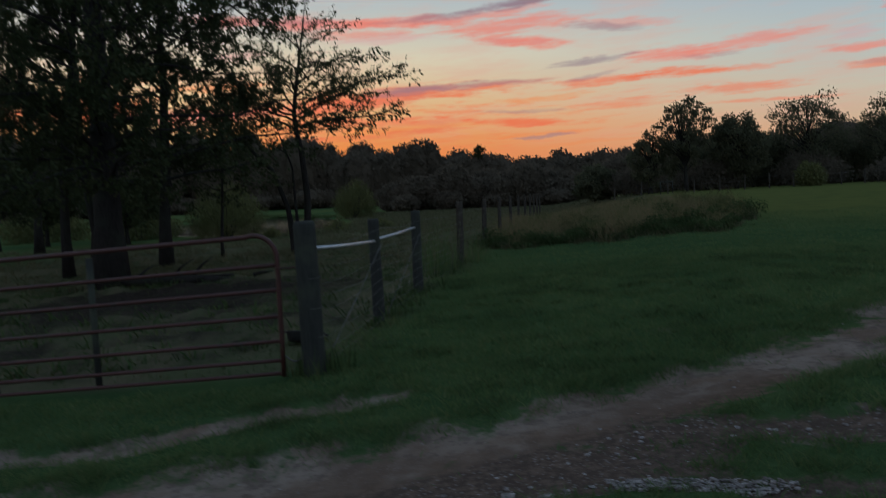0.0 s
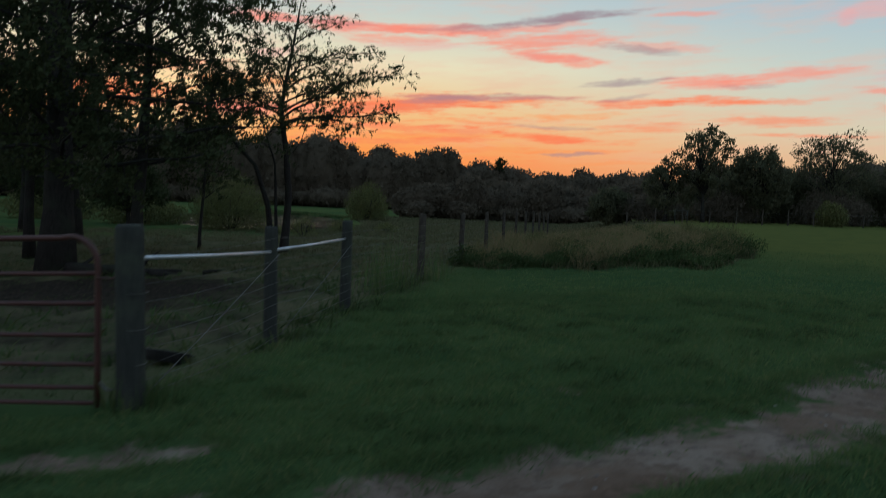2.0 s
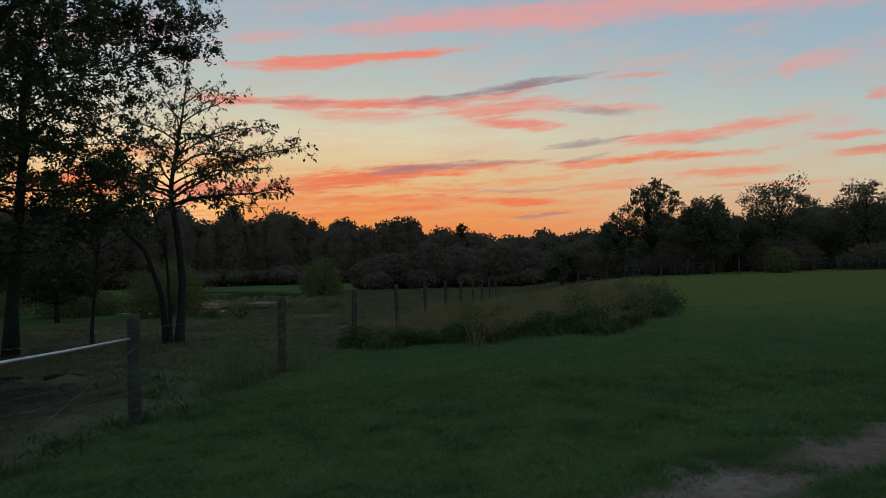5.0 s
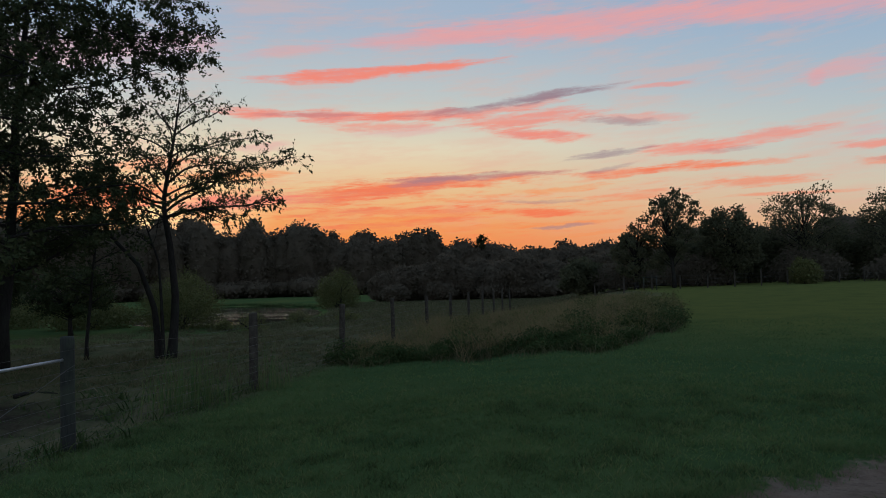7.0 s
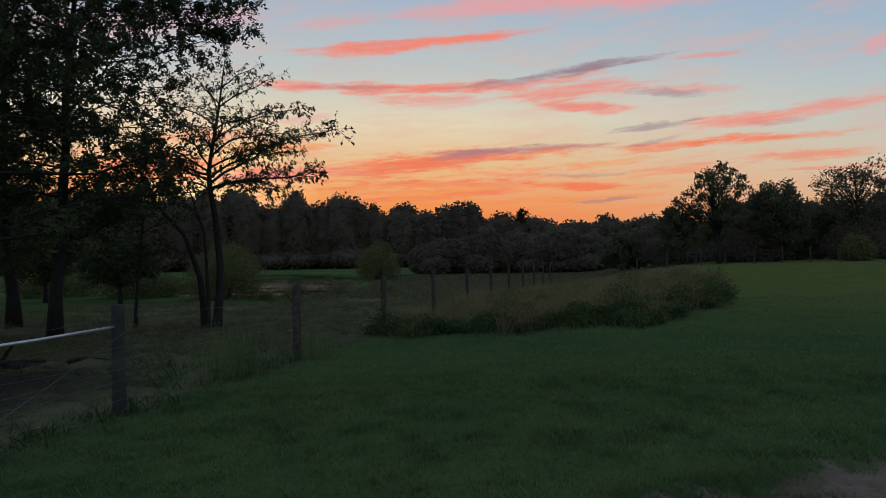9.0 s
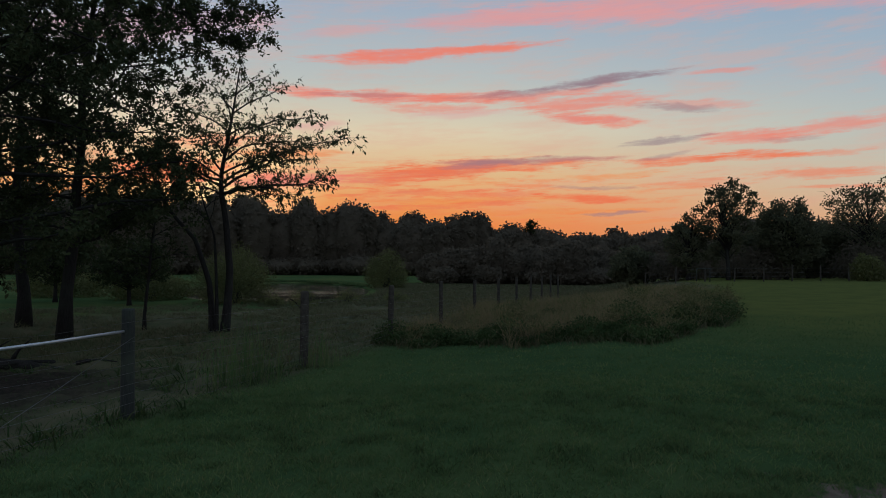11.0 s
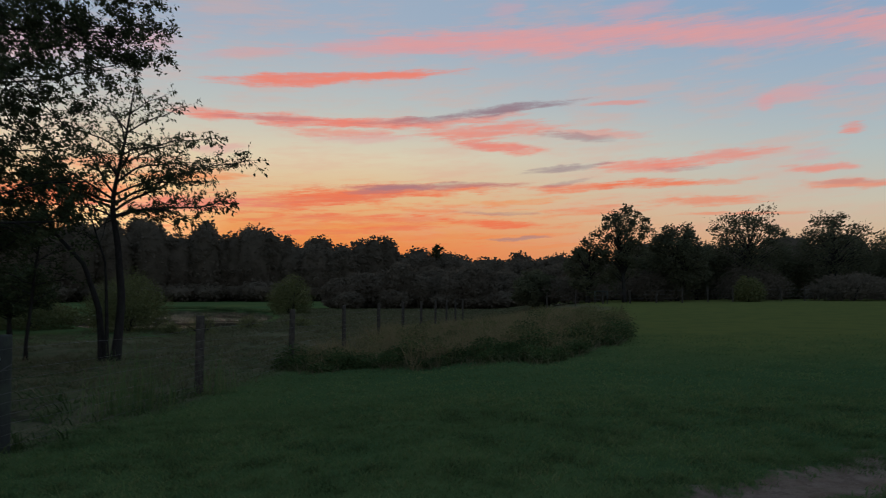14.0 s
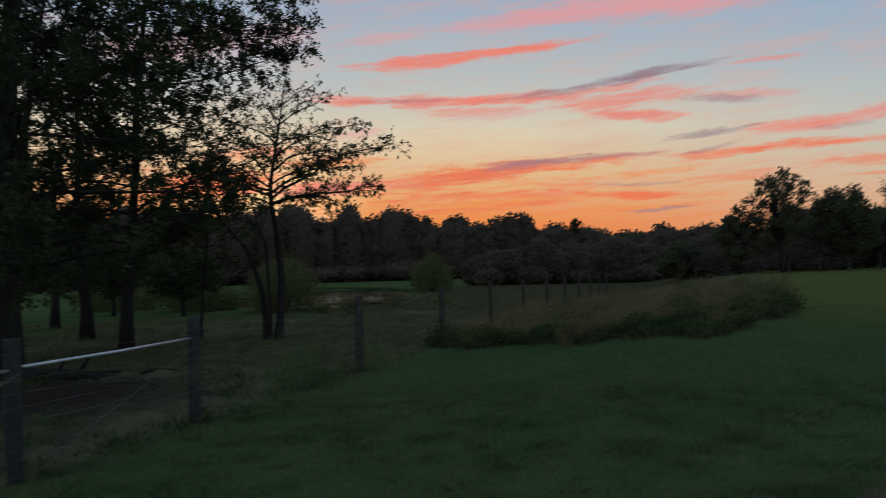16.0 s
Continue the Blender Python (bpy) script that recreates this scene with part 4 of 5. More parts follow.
for x, y, seed, h, r in ((-26.8, 54.0, 18, 5.5, 3.4), (-34.6, 56.0, 19, 6.5, 3.8), (-31.5, 46.0, 29, 7.5, 4.0)):
    broad_tree("small_tree", (x, y), "small round-headed tree beyond the paddock", seed, h, 0.17, r, 0.2, 70, 150, 0.20, 0.3, M_LEAF, "trees near the pond")
bush("willow_bush", (-20.8, 59.0), "pale green weeping willow bush by the pond", 21, 6.6, 4.3, 0.17, 18000, M_WILLOW, weep=0.12)
for x, y, seed, w, h in ((-13.3, 54.5, 25, 2.2, 1.7), (-12.5, 63.0, 26, 2.6, 1.2), (-9.0, 66.0, 27, 2.4, 1.0), (-16.5, 57.0, 28, 1.6, 0.9)):
    bush("shore_bush", (x, y), "low thin bush at the near edge of the pond", seed, w, h, 0.16, 900, M_WILLOW)
bush("willow_bush", (-17.0, 94.8), "round willow bush on the pond bank", 22, 6.0, 4.7, 0.24, 9000, M_WILLOW, weep=0.08)
bush("shrub", (-30.0, 62.0), "green shrub on the pond bank", 23, 8.0, 2.6, 0.28, 6000, M_WILLOW)
bush("shrub", (-40.0, 64.0), "green shrub on the pond bank", 24, 9.0, 3.0, 0.30, 6000, M_WILLOW)

# fallen limbs and spoil behind the gate
rng = np.random.default_rng(5)
log = thing("fallen_log", (-5.6, 17.6, float(ground_z(-5.6, 17.6))), "dark fallen log with broken branches on the ground", "log")
bm = bmesh.new()
tube(bm, wander(rng, (-2.4, 0.3, 0.08), (1, -0.05, 0.0), 4.0, 8, 0.06), [0.13, 0.14, 0.13, 0.13, 0.12, 0.11, 0.09, 0.07, 0.05], 10)
part("trunk", bm, M_BARK, log)
for k in range(7):
    bm = bmesh.new()
    b = wander(rng, (-1.9 + 0.5 * k, 0.25, 0.12), (rng.normal(), rng.normal() * 0.6, 0.35), 0.8, 4, 0.2)
    tube(bm, b, [0.05, 0.04, 0.03, 0.018, 0.008], 6)
    part("branch", bm, M_BARK, log)

# a black tub in the paddock grass
tub = thing("feed_tub", (-0.8, 8.85, float(ground_z(-0.8, 8.85)) + 0.02), "black rubber feed tub lying tilted in the paddock grass", "tub")
tub.rotation_euler = (radians(-14), radians(10), 0.4)
tub.scale = (0.86, 0.86, 0.65)
bm = bmesh.new()
profile = [(0.0, 0.0), (0.20, 0.0), (0.222, 0.012), (0.258, 0.15), (0.27, 0.162), (0.268, 0.172), (0.25, 0.168), (0.212, 0.03), (0.0, 0.022)]
rings = [[bm.verts.new((r * math.cos(a), r * math.sin(a), z)) for a in np.linspace(0, 2 * math.pi, 29)[:-1]] if r else [bm.verts.new((0, 0, z))] for r, z in profile]
for a, b in zip(rings, rings[1:]):
    for k in range(28):
        bm.faces.new([v for v in (a[k % len(a)], a[(k + 1) % len(a)] if len(a) > 1 else None, b[(k + 1) % len(b)] if len(b) > 1 else None, b[k % len(b)]) if v])
part("basin", bm, M_RUBBER, tub)
for side in (-1, 1):
    bm = bmesh.new()
    tube(bm, [(side * (0.262 + 0.035 * math.sin(t)), 0.07 * math.cos(t), 0.150) for t in np.linspace(0, math.pi, 9)], 0.009, 6)
    part("handle", bm, M_RUBBER, tub)

# ---------------------------------------------------------------- trees past the field
# each: place, seed, height, crown radius, where it begins, lumps, leaves in a lump
FIELD_TREES = [(20.9, 75.0, 31, 10.6, 2.8, 0.16, 62, 85), (17.4, 75.5, 37, 7.4, 2.5, 0.02, 62, 80), (27.3, 79.5, 32, 9.0, 3.7, 0.0, 110, 130), (36.2, 84.0, 33, 11.0, 4.8, 0.10, 72, 105),
               (46.8, 86.0, 34, 10.6, 5.3, 0.06, 78, 115), (56.5, 88.0, 35, 9.6, 4.8, 0.05, 80, 115), (66.0, 90.0, 36, 10.2, 5.0, 0.05, 80, 110), (77.0, 92.0, 41, 10.0, 5.4, 0.05, 80, 110)]
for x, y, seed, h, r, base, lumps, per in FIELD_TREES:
    broad_tree("field_tree", (x, y), "dark broad tree at the field's far edge", seed, h, 0.2, r, base, lumps, per, 0.27, 0.3, M_FIELD_LIFTED, "trees along the field edge", (0.13, 0.25))
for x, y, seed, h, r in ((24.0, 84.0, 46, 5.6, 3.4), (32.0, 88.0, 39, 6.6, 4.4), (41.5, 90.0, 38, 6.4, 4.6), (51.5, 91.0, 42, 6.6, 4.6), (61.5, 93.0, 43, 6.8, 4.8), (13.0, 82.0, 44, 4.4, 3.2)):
    broad_tree("thicket_tree", (x, y), "low dense tree filling the gap between taller ones", seed, h, 0.16, r, -0.08, 80, 150, 0.30, 0.1, M_FIELD_LIFTED, "trees along the field edge")
bush("round_bush", (32.6, 74.0), "pale round bush at the field's edge", 51, 3.0, 2.6, 0.25, 3500, M_WILLOW)
for k, (x, y, w, h) in enumerate([(44.0, 77.0, 9.0, 3.0), (53.0, 80.0, 9.0, 2.8), (62.0, 82.0, 9.0, 3.2), (24.5, 80.0, 7.0, 3.6), (17.0, 80.0, 7.0, 3.2), (36.0, 82.0, 8.0, 4.0), (72.0, 84.0, 10.0, 3.2)]):
    bush("hedge_bush", (x, y), "dark overgrown hedge bush under the trees", 60 + k, w, h, 0.36, 4500, M_FAR_HAZE)


bm = bmesh.new()
bmesh.ops.create_icosphere(bm, subdivisions=3, radius=1.0)
ball_v = np.array([v.co for v in bm.verts])
ball_f = np.array([[v.index for v in f.verts] for f in bm.faces])
bm.free()


def woodland(name, label, seed, a0, a1, dist, rows, tall, per=58, width=(6.5, 11.0)):
    """A far wood: rounded, lumpy crowns over trunks, from bearing a0 to a1; tall(bearing) is its height."""
    rng = np.random.default_rng(seed)
    green = Green(seed)
    wood = bmesh.new()
    mass = []
    for row in range(rows):
        d = dist + 12.0 * row
        a = a0
        while a < a1:
            w = rng.uniform(*width) * (1.0 - 0.12 * rng.uniform() * row)
            a += math.degrees(0.42 * w / d)
            x, y = 5.0 + d * math.sin(radians(a)), 4.4 + d * math.cos(radians(a)) + rng.normal() * 2.0
            z = float(ground_z(x, y))
            h = tall(a) * d / dist * (rng.uniform(0.78, 1.0) if rng.uniform() < 0.8 else 1.06)
            tube(wood, [(x, y, z - 0.2), (x + rng.normal() * 0.3, y, z + h * 0.4), (x, y, z + h * 0.8)], [0.3, 0.22, 0.06], 5)
            centre, radii = np.array([x, y, z + 0.46 * h]), np.array([0.54 * w, 0.46 * w, 0.5 * h])
            # Solid ball added inside each crown: blocks sky gaps and evens the shade.
            mass.append(ball_v * rng.uniform(0.80, 0.88, (len(ball_v), 1)) * radii + centre)
            u = rng.normal(size=(15 * per, 3))
            u /= np.linalg.norm(u, axis=1)[:, None]
            green.leaves(centre + u * radii * rng.uniform(0.82, 1.0, (len(u), 1)), 0.0042 * dist, 0.25, 0.8, None, u + 0.5 * rng.normal(size=u.shape))
            clump_leaves(green, rng, centre, radii * 1.04, 18, per, 0.0038 * dist, -0.5, 0.3, 0.8, (0.20, 0.34), True)
    root = thing(name, (0.0, 0.0, 0.0), label, "woodland", kind="stuff")
    part("trunks", wood, M_BARK, root)
    new("crown_filler", raw_mesh("crown_filler", np.concatenate(mass), np.concatenate([ball_f + k * len(ball_v) for k in range(len(mass))]), M_FAR_HAZE, True)).parent = root
    new("crowns", green.mesh("crowns", M_FAR_HAZE)).parent = root


def skyline(a):
    """Height of the wood by bearing, in metres at its own distance."""
    return float(np.interp(a, [-60, -40, -25, -19, -14, -9, -6.7, -4, -2.5, 0, 8, 14], [22, 21.5, 20.5, 19.5, 17.0, 15.0, 16.6, 14.6, 12.6, 12.2, 11.8, 11.6]))


woodland("far_wood", "dark wooded rise behind the pond at dusk", 81, -62.0, 14.0, 178.0, 2, skyline)
woodland("undergrowth", "low dark bushes along the foot of the far wood", 85, -62.0, 14.0, 175.5, 1, lambda a: 5.0, 34, (7.0, 11.0))
woodland("undergrowth", "low dark bushes under the thicket", 86, -11.0, 9.0, 114.0, 1, lambda a: 3.0, 60, (4.0, 7.0))
woodland("undergrowth", "low dark bushes along the woodland beyond the field", 87, 12.0, 66.0, 125.5, 1, lambda a: 4.0, 34, (6.0, 10.0))
woodland("far_thicket", "dark thicket in front of the far wood", 83, -11.0, 9.0, 116.0, 1, lambda a: 6.6 + 0.8 * math.sin(2.1 * a), 110, (5.0, 8.0))
woodland("far_wood", "dark woodland beyond the field's fence line", 82, 12.0, 66.0, 128.0, 1, lambda a: 10.5)
tree("lone_tree", (-1.8, 182.0), "lone tree standing above the far wood", 71, 13.8, 0.22, 1.9, first=0.78, boughs=12, twigs=6, shoots=4, leaf=0.42, per=4, shape=0.5, jitter=0.4)

# ---------------------------------------------------------------- far cross fence and frame
cross = thing("far_fence", (4.0, 62.0, float(ground_z(4.0, 62.0))), "line of thin wooden posts across the far side of the field", "fence")
for k in range(3, 16):
    x, y = 4.8 + 2.6 * k, 66.0 + 0.75 * k
    post(x, y, 1.35 + 0.15 * math.sin(5.0 * k), 0.06, cross, 200 + k, 0.03)
for h in (0.45, 0.8, 1.15):
    bm = bmesh.new()
    tube(bm, [local((4.8 + 2.6 * k, 66.0 + 0.75 * k, float(ground_z(4.8 + 2.6 * k, 66.0 + 0.75 * k)) + h), cross) for k in range(3, 16)], 0.006, 4)
    part("wire", bm, M_WIRE, cross)
frame_gate = thing("pipe_frame", (17.5, 69.0, float(ground_z(17.5, 69.0))), "small pale metal pipe frame by the far fence", "frame")
for x in (-0.55, 0.55):
    bm = bmesh.new()
    tube(bm, [(x, 0, -0.1), (x, 0, 1.15)], 0.04, 8)
    part("upright", bm, M_POST, frame_gate)
bm = bmesh.new()
tube(bm, [(-0.6, 0, 1.15), (0.6, 0, 1.15)], 0.045, 8)
part("top_bar", bm, M_POST, frame_gate)

# ---------------------------------------------------------------- weeds, grass and stones
rng = np.random.default_rng(9)


def front_y(x):
    """The near edge of the uncut patch."""
    return np.interp(x, [0.8, 2.0, 4.0, 6.0, 7.5, 9.0, 10.5, 12.0, 12.6], [21.9, 20.9, 20.5, 19.9, 20.2, 23.2, 27.0, 34.0, 40.0]) + 0.35 * np.sin(2.3 * x + 0.6) + 0.25 * np.sin(5.1 * x)


def in_patch(x, y):
    """The uncut island of weeds along the fence: true inside."""
    return (x > fence_x(y) - 0.3) & (x < 12.6) & (y > front_y(x)) & (y < 62.0)


def scatter(n, x0, x1, y0, y1, keep):
    x, y = rng.uniform(x0, x1, n), rng.uniform(y0, y1, n)
    k = keep(x, y)
    x, y = x[k], y[k]
    return np.stack([x, y, ground_z(x, y) + relief(x, y) - 0.012], 1)


def stuff(name, v, f, mat, label, category):
    return tagged(new(name, raw_mesh(name, v, f, mat)), label, category, kind="stuff")


def clumpy(x, y, scale, seed):
    """Slow noise from about -0.6 to 0.6 that thins and thickens growth."""
    return np.array([noise.noise((a * scale, b * scale, seed)) for a, b in zip(x, y)])


def ragged(x, y):
    """The patch with a frayed edge, thick and thin by turns."""
    return in_patch(x, y - 0.4 - 1.3 * clumpy(x, y, 0.8, 4.0)) & (clumpy(x, y, 0.5, 2.0) + 0.5 * rng.normal(size=len(x)) > -0.45)


roots = scatter(150000, 0.3, 13.0, 19.0, 62.0, ragged)
tall = 0.40 + 0.45 * clumpy(roots[:, 0], roots[:, 1], 0.7, 6.0) + 0.2 * clumpy(roots[:, 0], roots[:, 1], 2.5, 7.0)
for name, k, mat, label in (("tall_dry_grass", tall > 0.33, M_DRY, "reddish brown uncut seed grass along the fence"), ("tall_grass", tall <= 0.33, M_PADDOCK, "greenish uncut grass between the brown stalks")):
    v, f = blades(rng, roots[k], tall[k], 0.0075, 0.7)
    stuff(name, v, f, mat, label, "tall grass")
roots = scatter(26000, 0.6, 12.6, 18.5, 40.0, lambda x, y: in_patch(x, y + 0.5) & ~in_patch(x, y - 1.6) & (clumpy(x, y, 0.9, 8.0) > -0.25))
v, f = blades(rng, roots, 0.22, 0.008, 0.8)
stuff("edge_grass", v, f, M_PADDOCK, "ragged half-long grass where the uncut patch meets the lawn", "tall grass")
green = Green(91)
THICK = ((1.5, 21.6, 0.8, 15), (2.6, 21.4, 0.9, 20), (4.0, 21.2, 0.8, 8), (5.8, 21.0, 0.7, 28), (6.8, 21.3, 0.5, 12), (8.2, 24.3, 1.1, 34), (9.3, 25.4, 0.8, 18), (10.8, 29.5, 1.4, 30), (11.8, 34.0, 1.3, 24), (5.0, 29.0, 1.2, 8), (8.5, 33.0, 1.6, 8), (3.0, 31.0, 1.2, 6), (7.0, 45.0, 3.5, 16), (1.4, 24.0, 1.0, 8), (4.5, 25.0, 1.5, 12), (7.0, 28.0, 1.5, 10), (9.5, 36.0, 2.0, 14), (6.0, 36.0, 2.5, 14))
for cx, cy, reach, n in THICK + ((0.0, 0.0, 0.0, 230),):
    for k in range(n):
        x, y = cx + rng.normal() * reach * 0.8, cy + abs(rng.normal()) * reach * 0.7 - 0.35
        s = rng.uniform(0.16, 0.42) * (0.7 if k % 3 else 1.3)
        if not reach:
            x = rng.uniform(1.3, 12.2)
            y, s = float(front_y(x)) + 0.2 + 2.2 * rng.uniform() ** 2, rng.uniform(0.08, 0.26)
        if not in_patch(np.array(x), np.array(y + 0.25)):
            continue
        m = int(90 + 720 * s)
        u = rng.normal(size=(m, 3))
        u *= (rng.uniform(0.1, 1.0, m) ** 0.5 / np.linalg.norm(u, axis=1))[:, None]
        q = np.array([x, y, float(ground_z(x, y)) + rng.uniform(0.25, 0.75) * s]) + u * np.array([1.0 * s, 0.8 * s, 0.62 * s])
        q[:, 2] = np.maximum(q[:, 2], ground_z(q[:, 0], q[:, 1]) + 0.02)
        green.leaves(q, 0.067, 0.1, 0.6)
tagged(new("brambles", green.mesh("brambles", M_WEED)), "dark green brambles in loose clumps edging the uncut patch", "weeds", kind="stuff")
# taller broad-leaved weeds that stand up out of the patch
green, stems = Green(92), bmesh.new()
for k in range(130):
    x = rng.uniform(8.5, 12.3) if k % 5 == 0 else rng.uniform(1.2, 12.2)
    y = float(front_y(x)) + (rng.uniform(0.2, 9.0) if k % 5 == 0 else 0.3 + 26.0 * rng.uniform() ** 1.6)
    h = rng.uniform(0.35, 0.85) * (1.15 if x > 8.5 else 0.9)
    z = float(ground_z(x, y))
    for _ in range(rng.integers(2, 5)):
        stem = wander(rng, (x + rng.normal() * 0.1, y + rng.normal() * 0.1, z - 0.03), (rng.normal() * 0.25, rng.normal() * 0.25, 1.0), h, 4, 0.12, 0.05)
        tube(stems, stem, [0.007, 0.006, 0.005, 0.003, 0.002], 3, False)
        spots = np.array([between(stem, f) for f in rng.uniform(0.25, 1.0, 26)]) + rng.normal(size=(26, 3)) * 0.075
        green.leaves(spots, 0.085, 0.2, 0.5)
tall_weeds = tagged(new("tall_weeds"), "taller green broad-leaved weeds standing in the uncut patch", "weeds", kind="stuff")
part("stems", stems, M_PADDOCK, tall_weeds)
new("leaves", green.mesh("leaves", M_TALLWEED)).parent = tall_weeds
t = rng.uniform(-0.5, 1.6, 9000) + math.pi / 2 - 0.75
spot = np.stack([pa * 1.04 * np.cos(t), pb * 1.04 * np.sin(t)], 1) * (1.0 + 0.12 * rng.uniform(size=(9000, 1)))
spot = np.stack([px + spot[:, 0] * math.cos(turn) - spot[:, 1] * math.sin(turn), py + spot[:, 0] * math.sin(turn) + spot[:, 1] * math.cos(turn)], 1)
v, f = blades(rng, np.stack([spot[:, 0], spot[:, 1], ground_z(spot[:, 0], spot[:, 1]) - 0.05], 1), 0.34, 0.05, 0.5)
stuff("reeds", v, f, M_GRASS, "green reeds on the pond's far bank", "reeds")
for name, cx, cy, n, h in (("weed_clump", 0.2, 15.0, 110, 0.9), ("weed_clump", 0.32, 15.7, 130, 1.0), ("weed_clump", 0.92, 17.4, 90, 0.75), ("weed_clump", -0.28, 7.4, 260, 0.26), ("weed_clump", 0.1, 12.6, 110, 0.22), ("weed_clump", 0.0, 10.2, 90, 0.2)):
    spot = rng.normal(size=(n, 2)) * (0.2 if h > 0.5 else 0.14) + [cx, cy]
    roots = np.stack([spot[:, 0], spot[:, 1], ground_z(spot[:, 0], spot[:, 1]) - 0.02], 1)
    v, f = blades(rng, roots, h * rng.uniform(0.6, 1.2, len(roots)), 0.005, 0.14)
    stuff(name, v, f, M_GRASS if h > 0.5 else M_WEED, "clump of tall feathery weeds beside a fence post", "weeds")


def tufty(x, y):
    """Where the lawn carries blades: off the bare ground, thicker in clumps."""
    w = np.array([noise.noise((a * 1.1, b * 1.1, 9.0)) for a, b in zip(x, y)])
    return (lane_bare(x, y) + 0.35 * rng.normal(size=len(x)) * 0.5 - 0.25 * w < 0.40)


def lawn(n, x0, x1, y0, y1, h, w):
    r = scatter(n, x0, x1, y0, y1, lambda x, y: tufty(x, y) & (rng.uniform(size=len(x)) < smooth01(np.minimum(np.minimum(x - x0, x1 - x), np.minimum(y - y0, y1 - y)), 0.0, 2.6)) & (x > fence_x(y) - 0.2 - 20.0 * (y < 7.2)) & (rng.uniform(size=len(x)) > np.maximum(smooth01(y, 14.0, 36.0), smooth01(x, 14.0, 25.0))))
    return blades(rng, r, h * (1.0 + 0.3 * clumpy(r[:, 0], r[:, 1], 1.6, 12.0) + 0.4 * clumpy(r[:, 0], r[:, 1], 4.0, 14.0)), w, 0.8)


for name, args in (("lawn_grass", (190000, -6.5, 12.5, 1.5, 9.6, 0.055, 0.0038)), ("lawn_grass", (160000, -3.0, 15.0, 5.0, 16.5, 0.055, 0.006)), ("lawn_grass", (120000, -2.0, 24.0, 11.5, 30.0, 0.045, 0.010))):
    v, f = lawn(*args)
    stuff(name, v, f, M_GRASS, "short dark green grass of the mown field", "grass")
roots = scatter(75000, -12.0, 2.5, 7.8, 26.0, lambda x, y: (x < fence_x(y) + 0.1) & (rng.uniform(size=len(x)) > 0.1 + 0.9 * muddy(x, y) + 0.8 * clumpy(x, y, 0.8, 21.0)))
v, f = blades(rng, roots, 0.06, 0.005, 0.9)
stuff("paddock_grass", v, f, M_WEED, "thin trodden brownish grass of the paddock", "grass")
spots = scatter(9000, -24.0, 4.5, 8.0, 62.0, lambda x, y: (x < fence_x(y) + 0.15) & (clumpy(x, y, 0.45, 3.0) > -0.15) & (pond_in(x, y) < -0.1) & (muddy(x, y) < 0.3 + 0.5 * rng.uniform(size=len(x))))
spots = np.repeat(spots, 11, axis=0)
spots[:, :2] += rng.normal(size=(len(spots), 2)) * np.array([0.13, 0.07])
for k, mat, label in ((spots[:, 1] < 17.5, M_WEED, "dark green grass tussocks in the near paddock"), (spots[:, 1] >= 17.5, M_PADDOCK, "brownish green grass tussocks across the paddock")):
    v, f = blades(rng, spots[k], 0.12 + 0.10 * rng.uniform(size=k.sum()), 0.011, 0.9)
    stuff("tussocks", v, f, mat, label, "grass")

spots = scatter(7000, -18.0, 18.0, 58.0, 114.0, lambda x, y: (pond_in(x, y) < -0.1) & (x < fence_x(y) + 7.0))
spots = np.repeat(spots, 8, axis=0)
spots[:, :2] += rng.normal(size=(len(spots), 2)) * np.array([0.4, 0.2])
v, f = blades(rng, spots, 0.22, 0.04, 0.8)
stuff("tussocks", v, f, M_PADDOCK, "brownish rough grass beyond the paddock's far end", "grass")

# longer tufts that hang over the lane's edges and stand in the lawn
spots = np.stack([rng.uniform(-3.5, 11.0, 9000), rng.uniform(3.7, 15.0, 9000)], 1)
worn = lane_bare(spots[:, 0], spots[:, 1])
keep = (spots[:, 0] > fence_x(spots[:, 1]) - 20.0 * (spots[:, 1] < 7.0)) & (((worn > 0.22) & (worn < 0.55) & (rng.uniform(size=9000) < 0.85)) | ((worn < 0.3) & (rng.uniform(size=9000) < 0.07)) | ((worn >= 0.55) & (worn < 0.95) & (rng.uniform(size=9000) < 0.015)))
spots = np.repeat(spots[keep], 60, axis=0) + rng.normal(size=(60 * keep.sum(), 2)) * 0.07
v, f = blades(rng, np.stack([spots[:, 0], spots[:, 1], ground_z(spots[:, 0], spots[:, 1]) + relief(spots[:, 0], spots[:, 1]) - 0.01], 1), 0.070 * (1.0 + 0.9 * clumpy(spots[:, 0], spots[:, 1], 2.2, 17.0)), 0.0026, 0.9)
stuff("grass_tufts", v, f, M_GRASS, "longer green grass tufts along the lane", "grass")

# dense low clumps: dark weeds in the lawn, and islands of grass on the worn ground
for name, n, x0, x1, y0, y1, per, r, h, mat, label, keep in (
        ("weed_clumps", 420, -1.0, 13.0, 5.0, 14.0, 70, 0.10, 0.075, M_WEED, "low dark green weed clumps in the mown grass", lambda x, y: (lane_bare(x, y) < 0.45) & (x > fence_x(y) + 0.2)),
        ("grass_islands", 150, 5.0, 11.0, 8.3, 12.5, 260, 0.13, 0.055, M_GRASS, "small islands of grass on the worn dirt", lambda x, y: (lane_bare(x, y) > 0.42) & (clumpy(x, y, 1.3, 40.0) > -0.05))):
    spots = scatter(n, x0, x1, y0, y1, keep)
    spots = np.repeat(spots, per, axis=0)
    spots[:, :2] += rng.normal(size=(len(spots), 2)) * r
    spots[:, 2] = ground_z(spots[:, 0], spots[:, 1]) + relief(spots[:, 0], spots[:, 1]) - 0.01
    v, f = blades(rng, spots, h, 0.0034, 0.9)
    stuff(name, v, f, mat, label, "grass")

# stones on the lane
stone_meshes = []
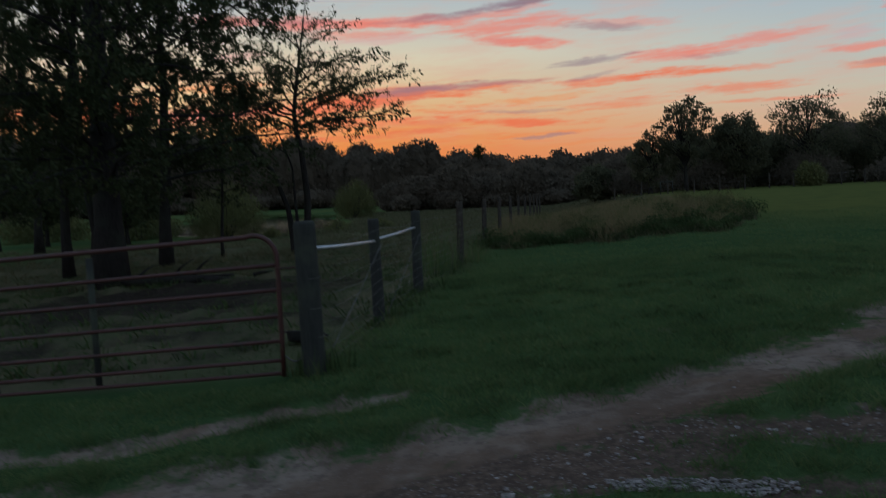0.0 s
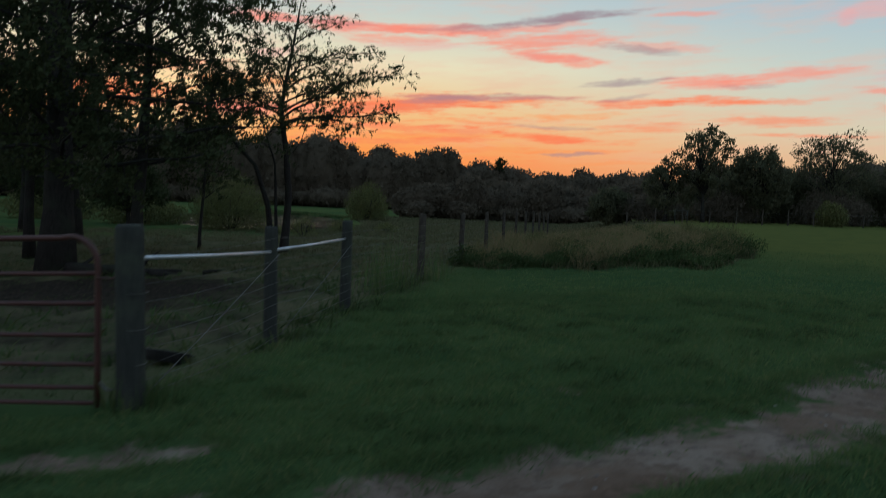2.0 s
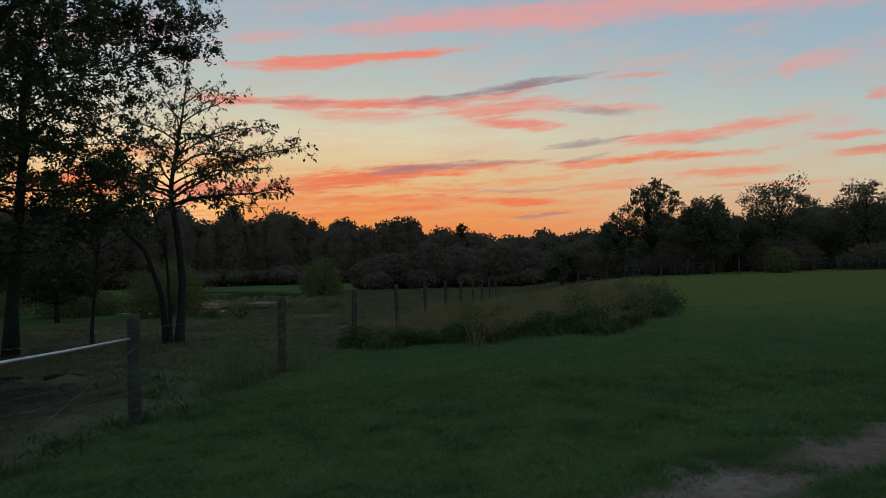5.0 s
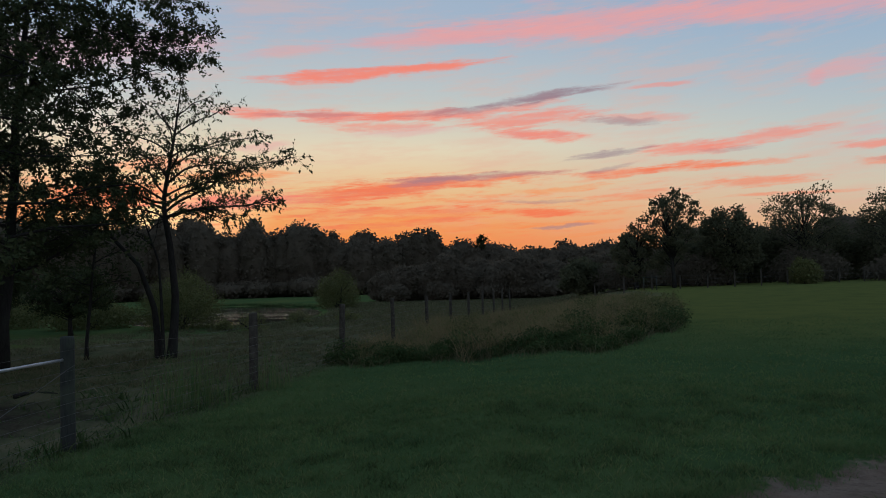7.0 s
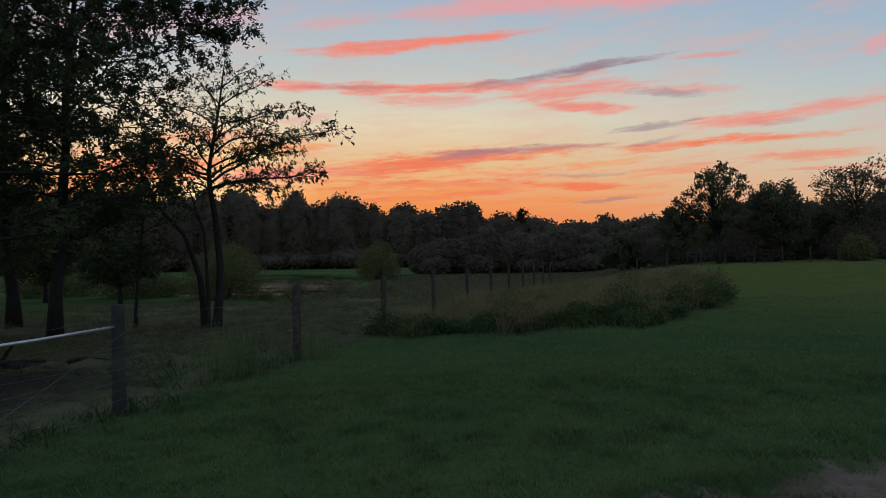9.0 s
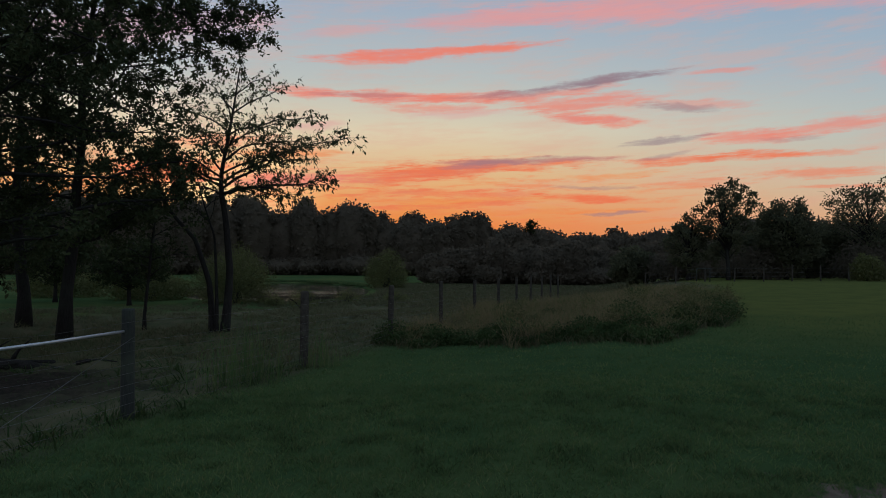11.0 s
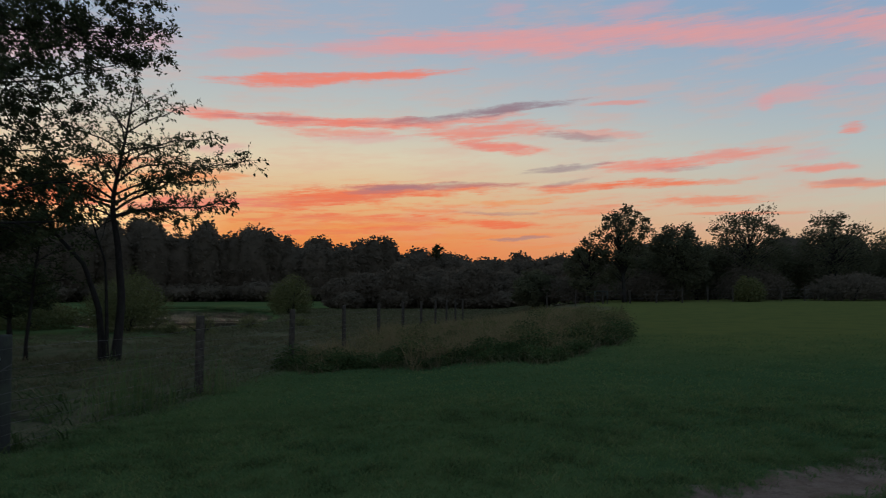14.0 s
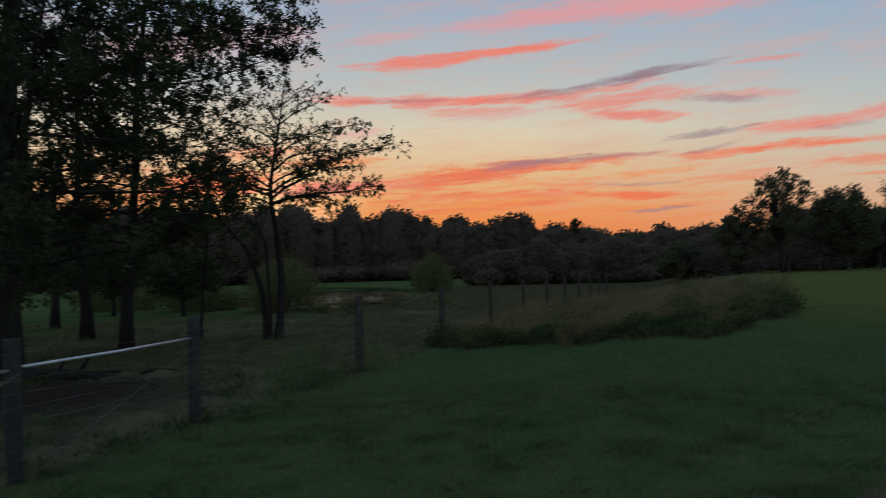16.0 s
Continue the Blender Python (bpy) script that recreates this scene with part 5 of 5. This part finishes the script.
for k in range(4):
    bm = bmesh.new()
    bmesh.ops.create_icosphere(bm, subdivisions=1, radius=1.0)
    for vert in bm.verts:
        vert.co = Vector((vert.co.x * rng.uniform(0.8, 1.3), vert.co.y * rng.uniform(0.7, 1.1), vert.co.z * rng.uniform(0.25, 0.55)))
    me = bpy.data.meshes.new("stone")
    bm.to_mesh(me)
    bm.free()
    me.materials.append(M_STONE)
    stone_meshes.append((np.array([vert.co for vert in me.vertices]), np.array([p.vertices for p in me.polygons])))
V, F, base = [], [], 0


def rubble(x, y):
    """1 in the heaped strip of pale broken stone beside the lane."""
    d = np.hypot((x - 2.4) / 0.42, (y - 4.46 + 0.2 * (x - 2.4)) / 0.11)
    return smooth01(1.25 - d, 0.0, 0.5)


for k in range(26000):
    heap = k % 2 == 0
    x, y = (rng.uniform(1.6, 3.2), rng.uniform(4.1, 4.9)) if heap else (rng.uniform(-2.5, 7.5), rng.uniform(3.3, 10.5))
    at = np.array([x]), np.array([y])
    grit = lane_gravel(*at)[0]
    if heap:
        if rubble(*at)[0] < rng.uniform(0.1, 1.0):
            continue
    elif grit < rng.uniform(0.55, 1.1) and lane_bare(*at)[0] < rng.uniform(0.55, 2.6):
        continue
    sv, sf = stone_meshes[k % 4]
    s = 0.0035 + (0.013 if heap else 0.020 if grit > 0.5 else 0.013) * rng.uniform() ** (3 if heap else 5)
    a = rng.uniform(0, 6.28)
    spin = np.array([[math.cos(a), -math.sin(a), 0], [math.sin(a), math.cos(a), 0], [0, 0, 1]])
    V.append(sv @ spin.T * s * [1, 1, 1.4 if heap else 1] + [x, y, float(ground_z(x, y)) + relief(*at)[0] + 0.25 * s - 0.002 + (0.03 * rng.uniform() if heap else 0)])
    F.append(sf + base)
    base += len(sv)
stuff("gravel", np.concatenate(V), np.concatenate(F), M_STONE, "loose pale stones and broken rubble on the dirt lane", "gravel")

# larger slabs that lie beside the lane
for k, (x, y, s) in enumerate(((1.34, 4.44, 0.055), (1.44, 4.50, 0.06), (1.64, 4.50, 0.045), (1.17, 4.42, 0.03), (2.11, 4.60, 0.05), (2.2, 4.53, 0.03), (1.75, 4.54, 0.025))):
    bm = bmesh.new()
    bmesh.ops.create_cube(bm, size=1.0)
    for vert in bm.verts:
        vert.co = Vector((vert.co.x * 2 * s * rng.uniform(0.7, 1.1), vert.co.y * 1.3 * s * rng.uniform(0.6, 1.1), vert.co.z * 0.6 * s * rng.uniform(0.7, 1.2)))
    bmesh.ops.bevel(bm, geom=bm.edges[:], offset=0.12 * s, segments=2, affect="EDGES", profile=0.6)
    ob = tagged(mesh_object("rock", bm, M_STONE, False), "flat pale broken stone lying beside the dirt lane", "rock", "rocks by the lane")
    ob.location = (x, y, float(ground_z(x, y)) + float(relief(x, y)) + 0.1 * s)
    ob.rotation_euler = (rng.normal() * 0.15, rng.normal() * 0.15, rng.uniform(0, 6.28))

# a yellowish weed on the gravel
weed = thing("yellow_weed", (3.8, 4.95, float(ground_z(3.8, 4.95)) + float(relief(3.8, 4.95)) - 0.01), "small yellow-green weed growing in the gravel", "weed")
bm, green = bmesh.new(), Green(93)
for k in range(11):
    stem = wander(rng, (0, 0, 0), (0.6 * math.cos(2.4 * k), 0.6 * math.sin(2.4 * k), 1.0), rng.uniform(0.10, 0.20), 4, 0.15)
    tube(bm, stem, [0.003, 0.0026, 0.002, 0.0016, 0.001], 4, False)
    green.leaves([np.array(between(stem, f)) for f in rng.uniform(0.3, 1.0, 16)], 0.035, -0.2, 0.5)
part("stems", bm, M_WEED, weed)
new("leaves", green.mesh("leaves", M_BLOOM)).parent = weed
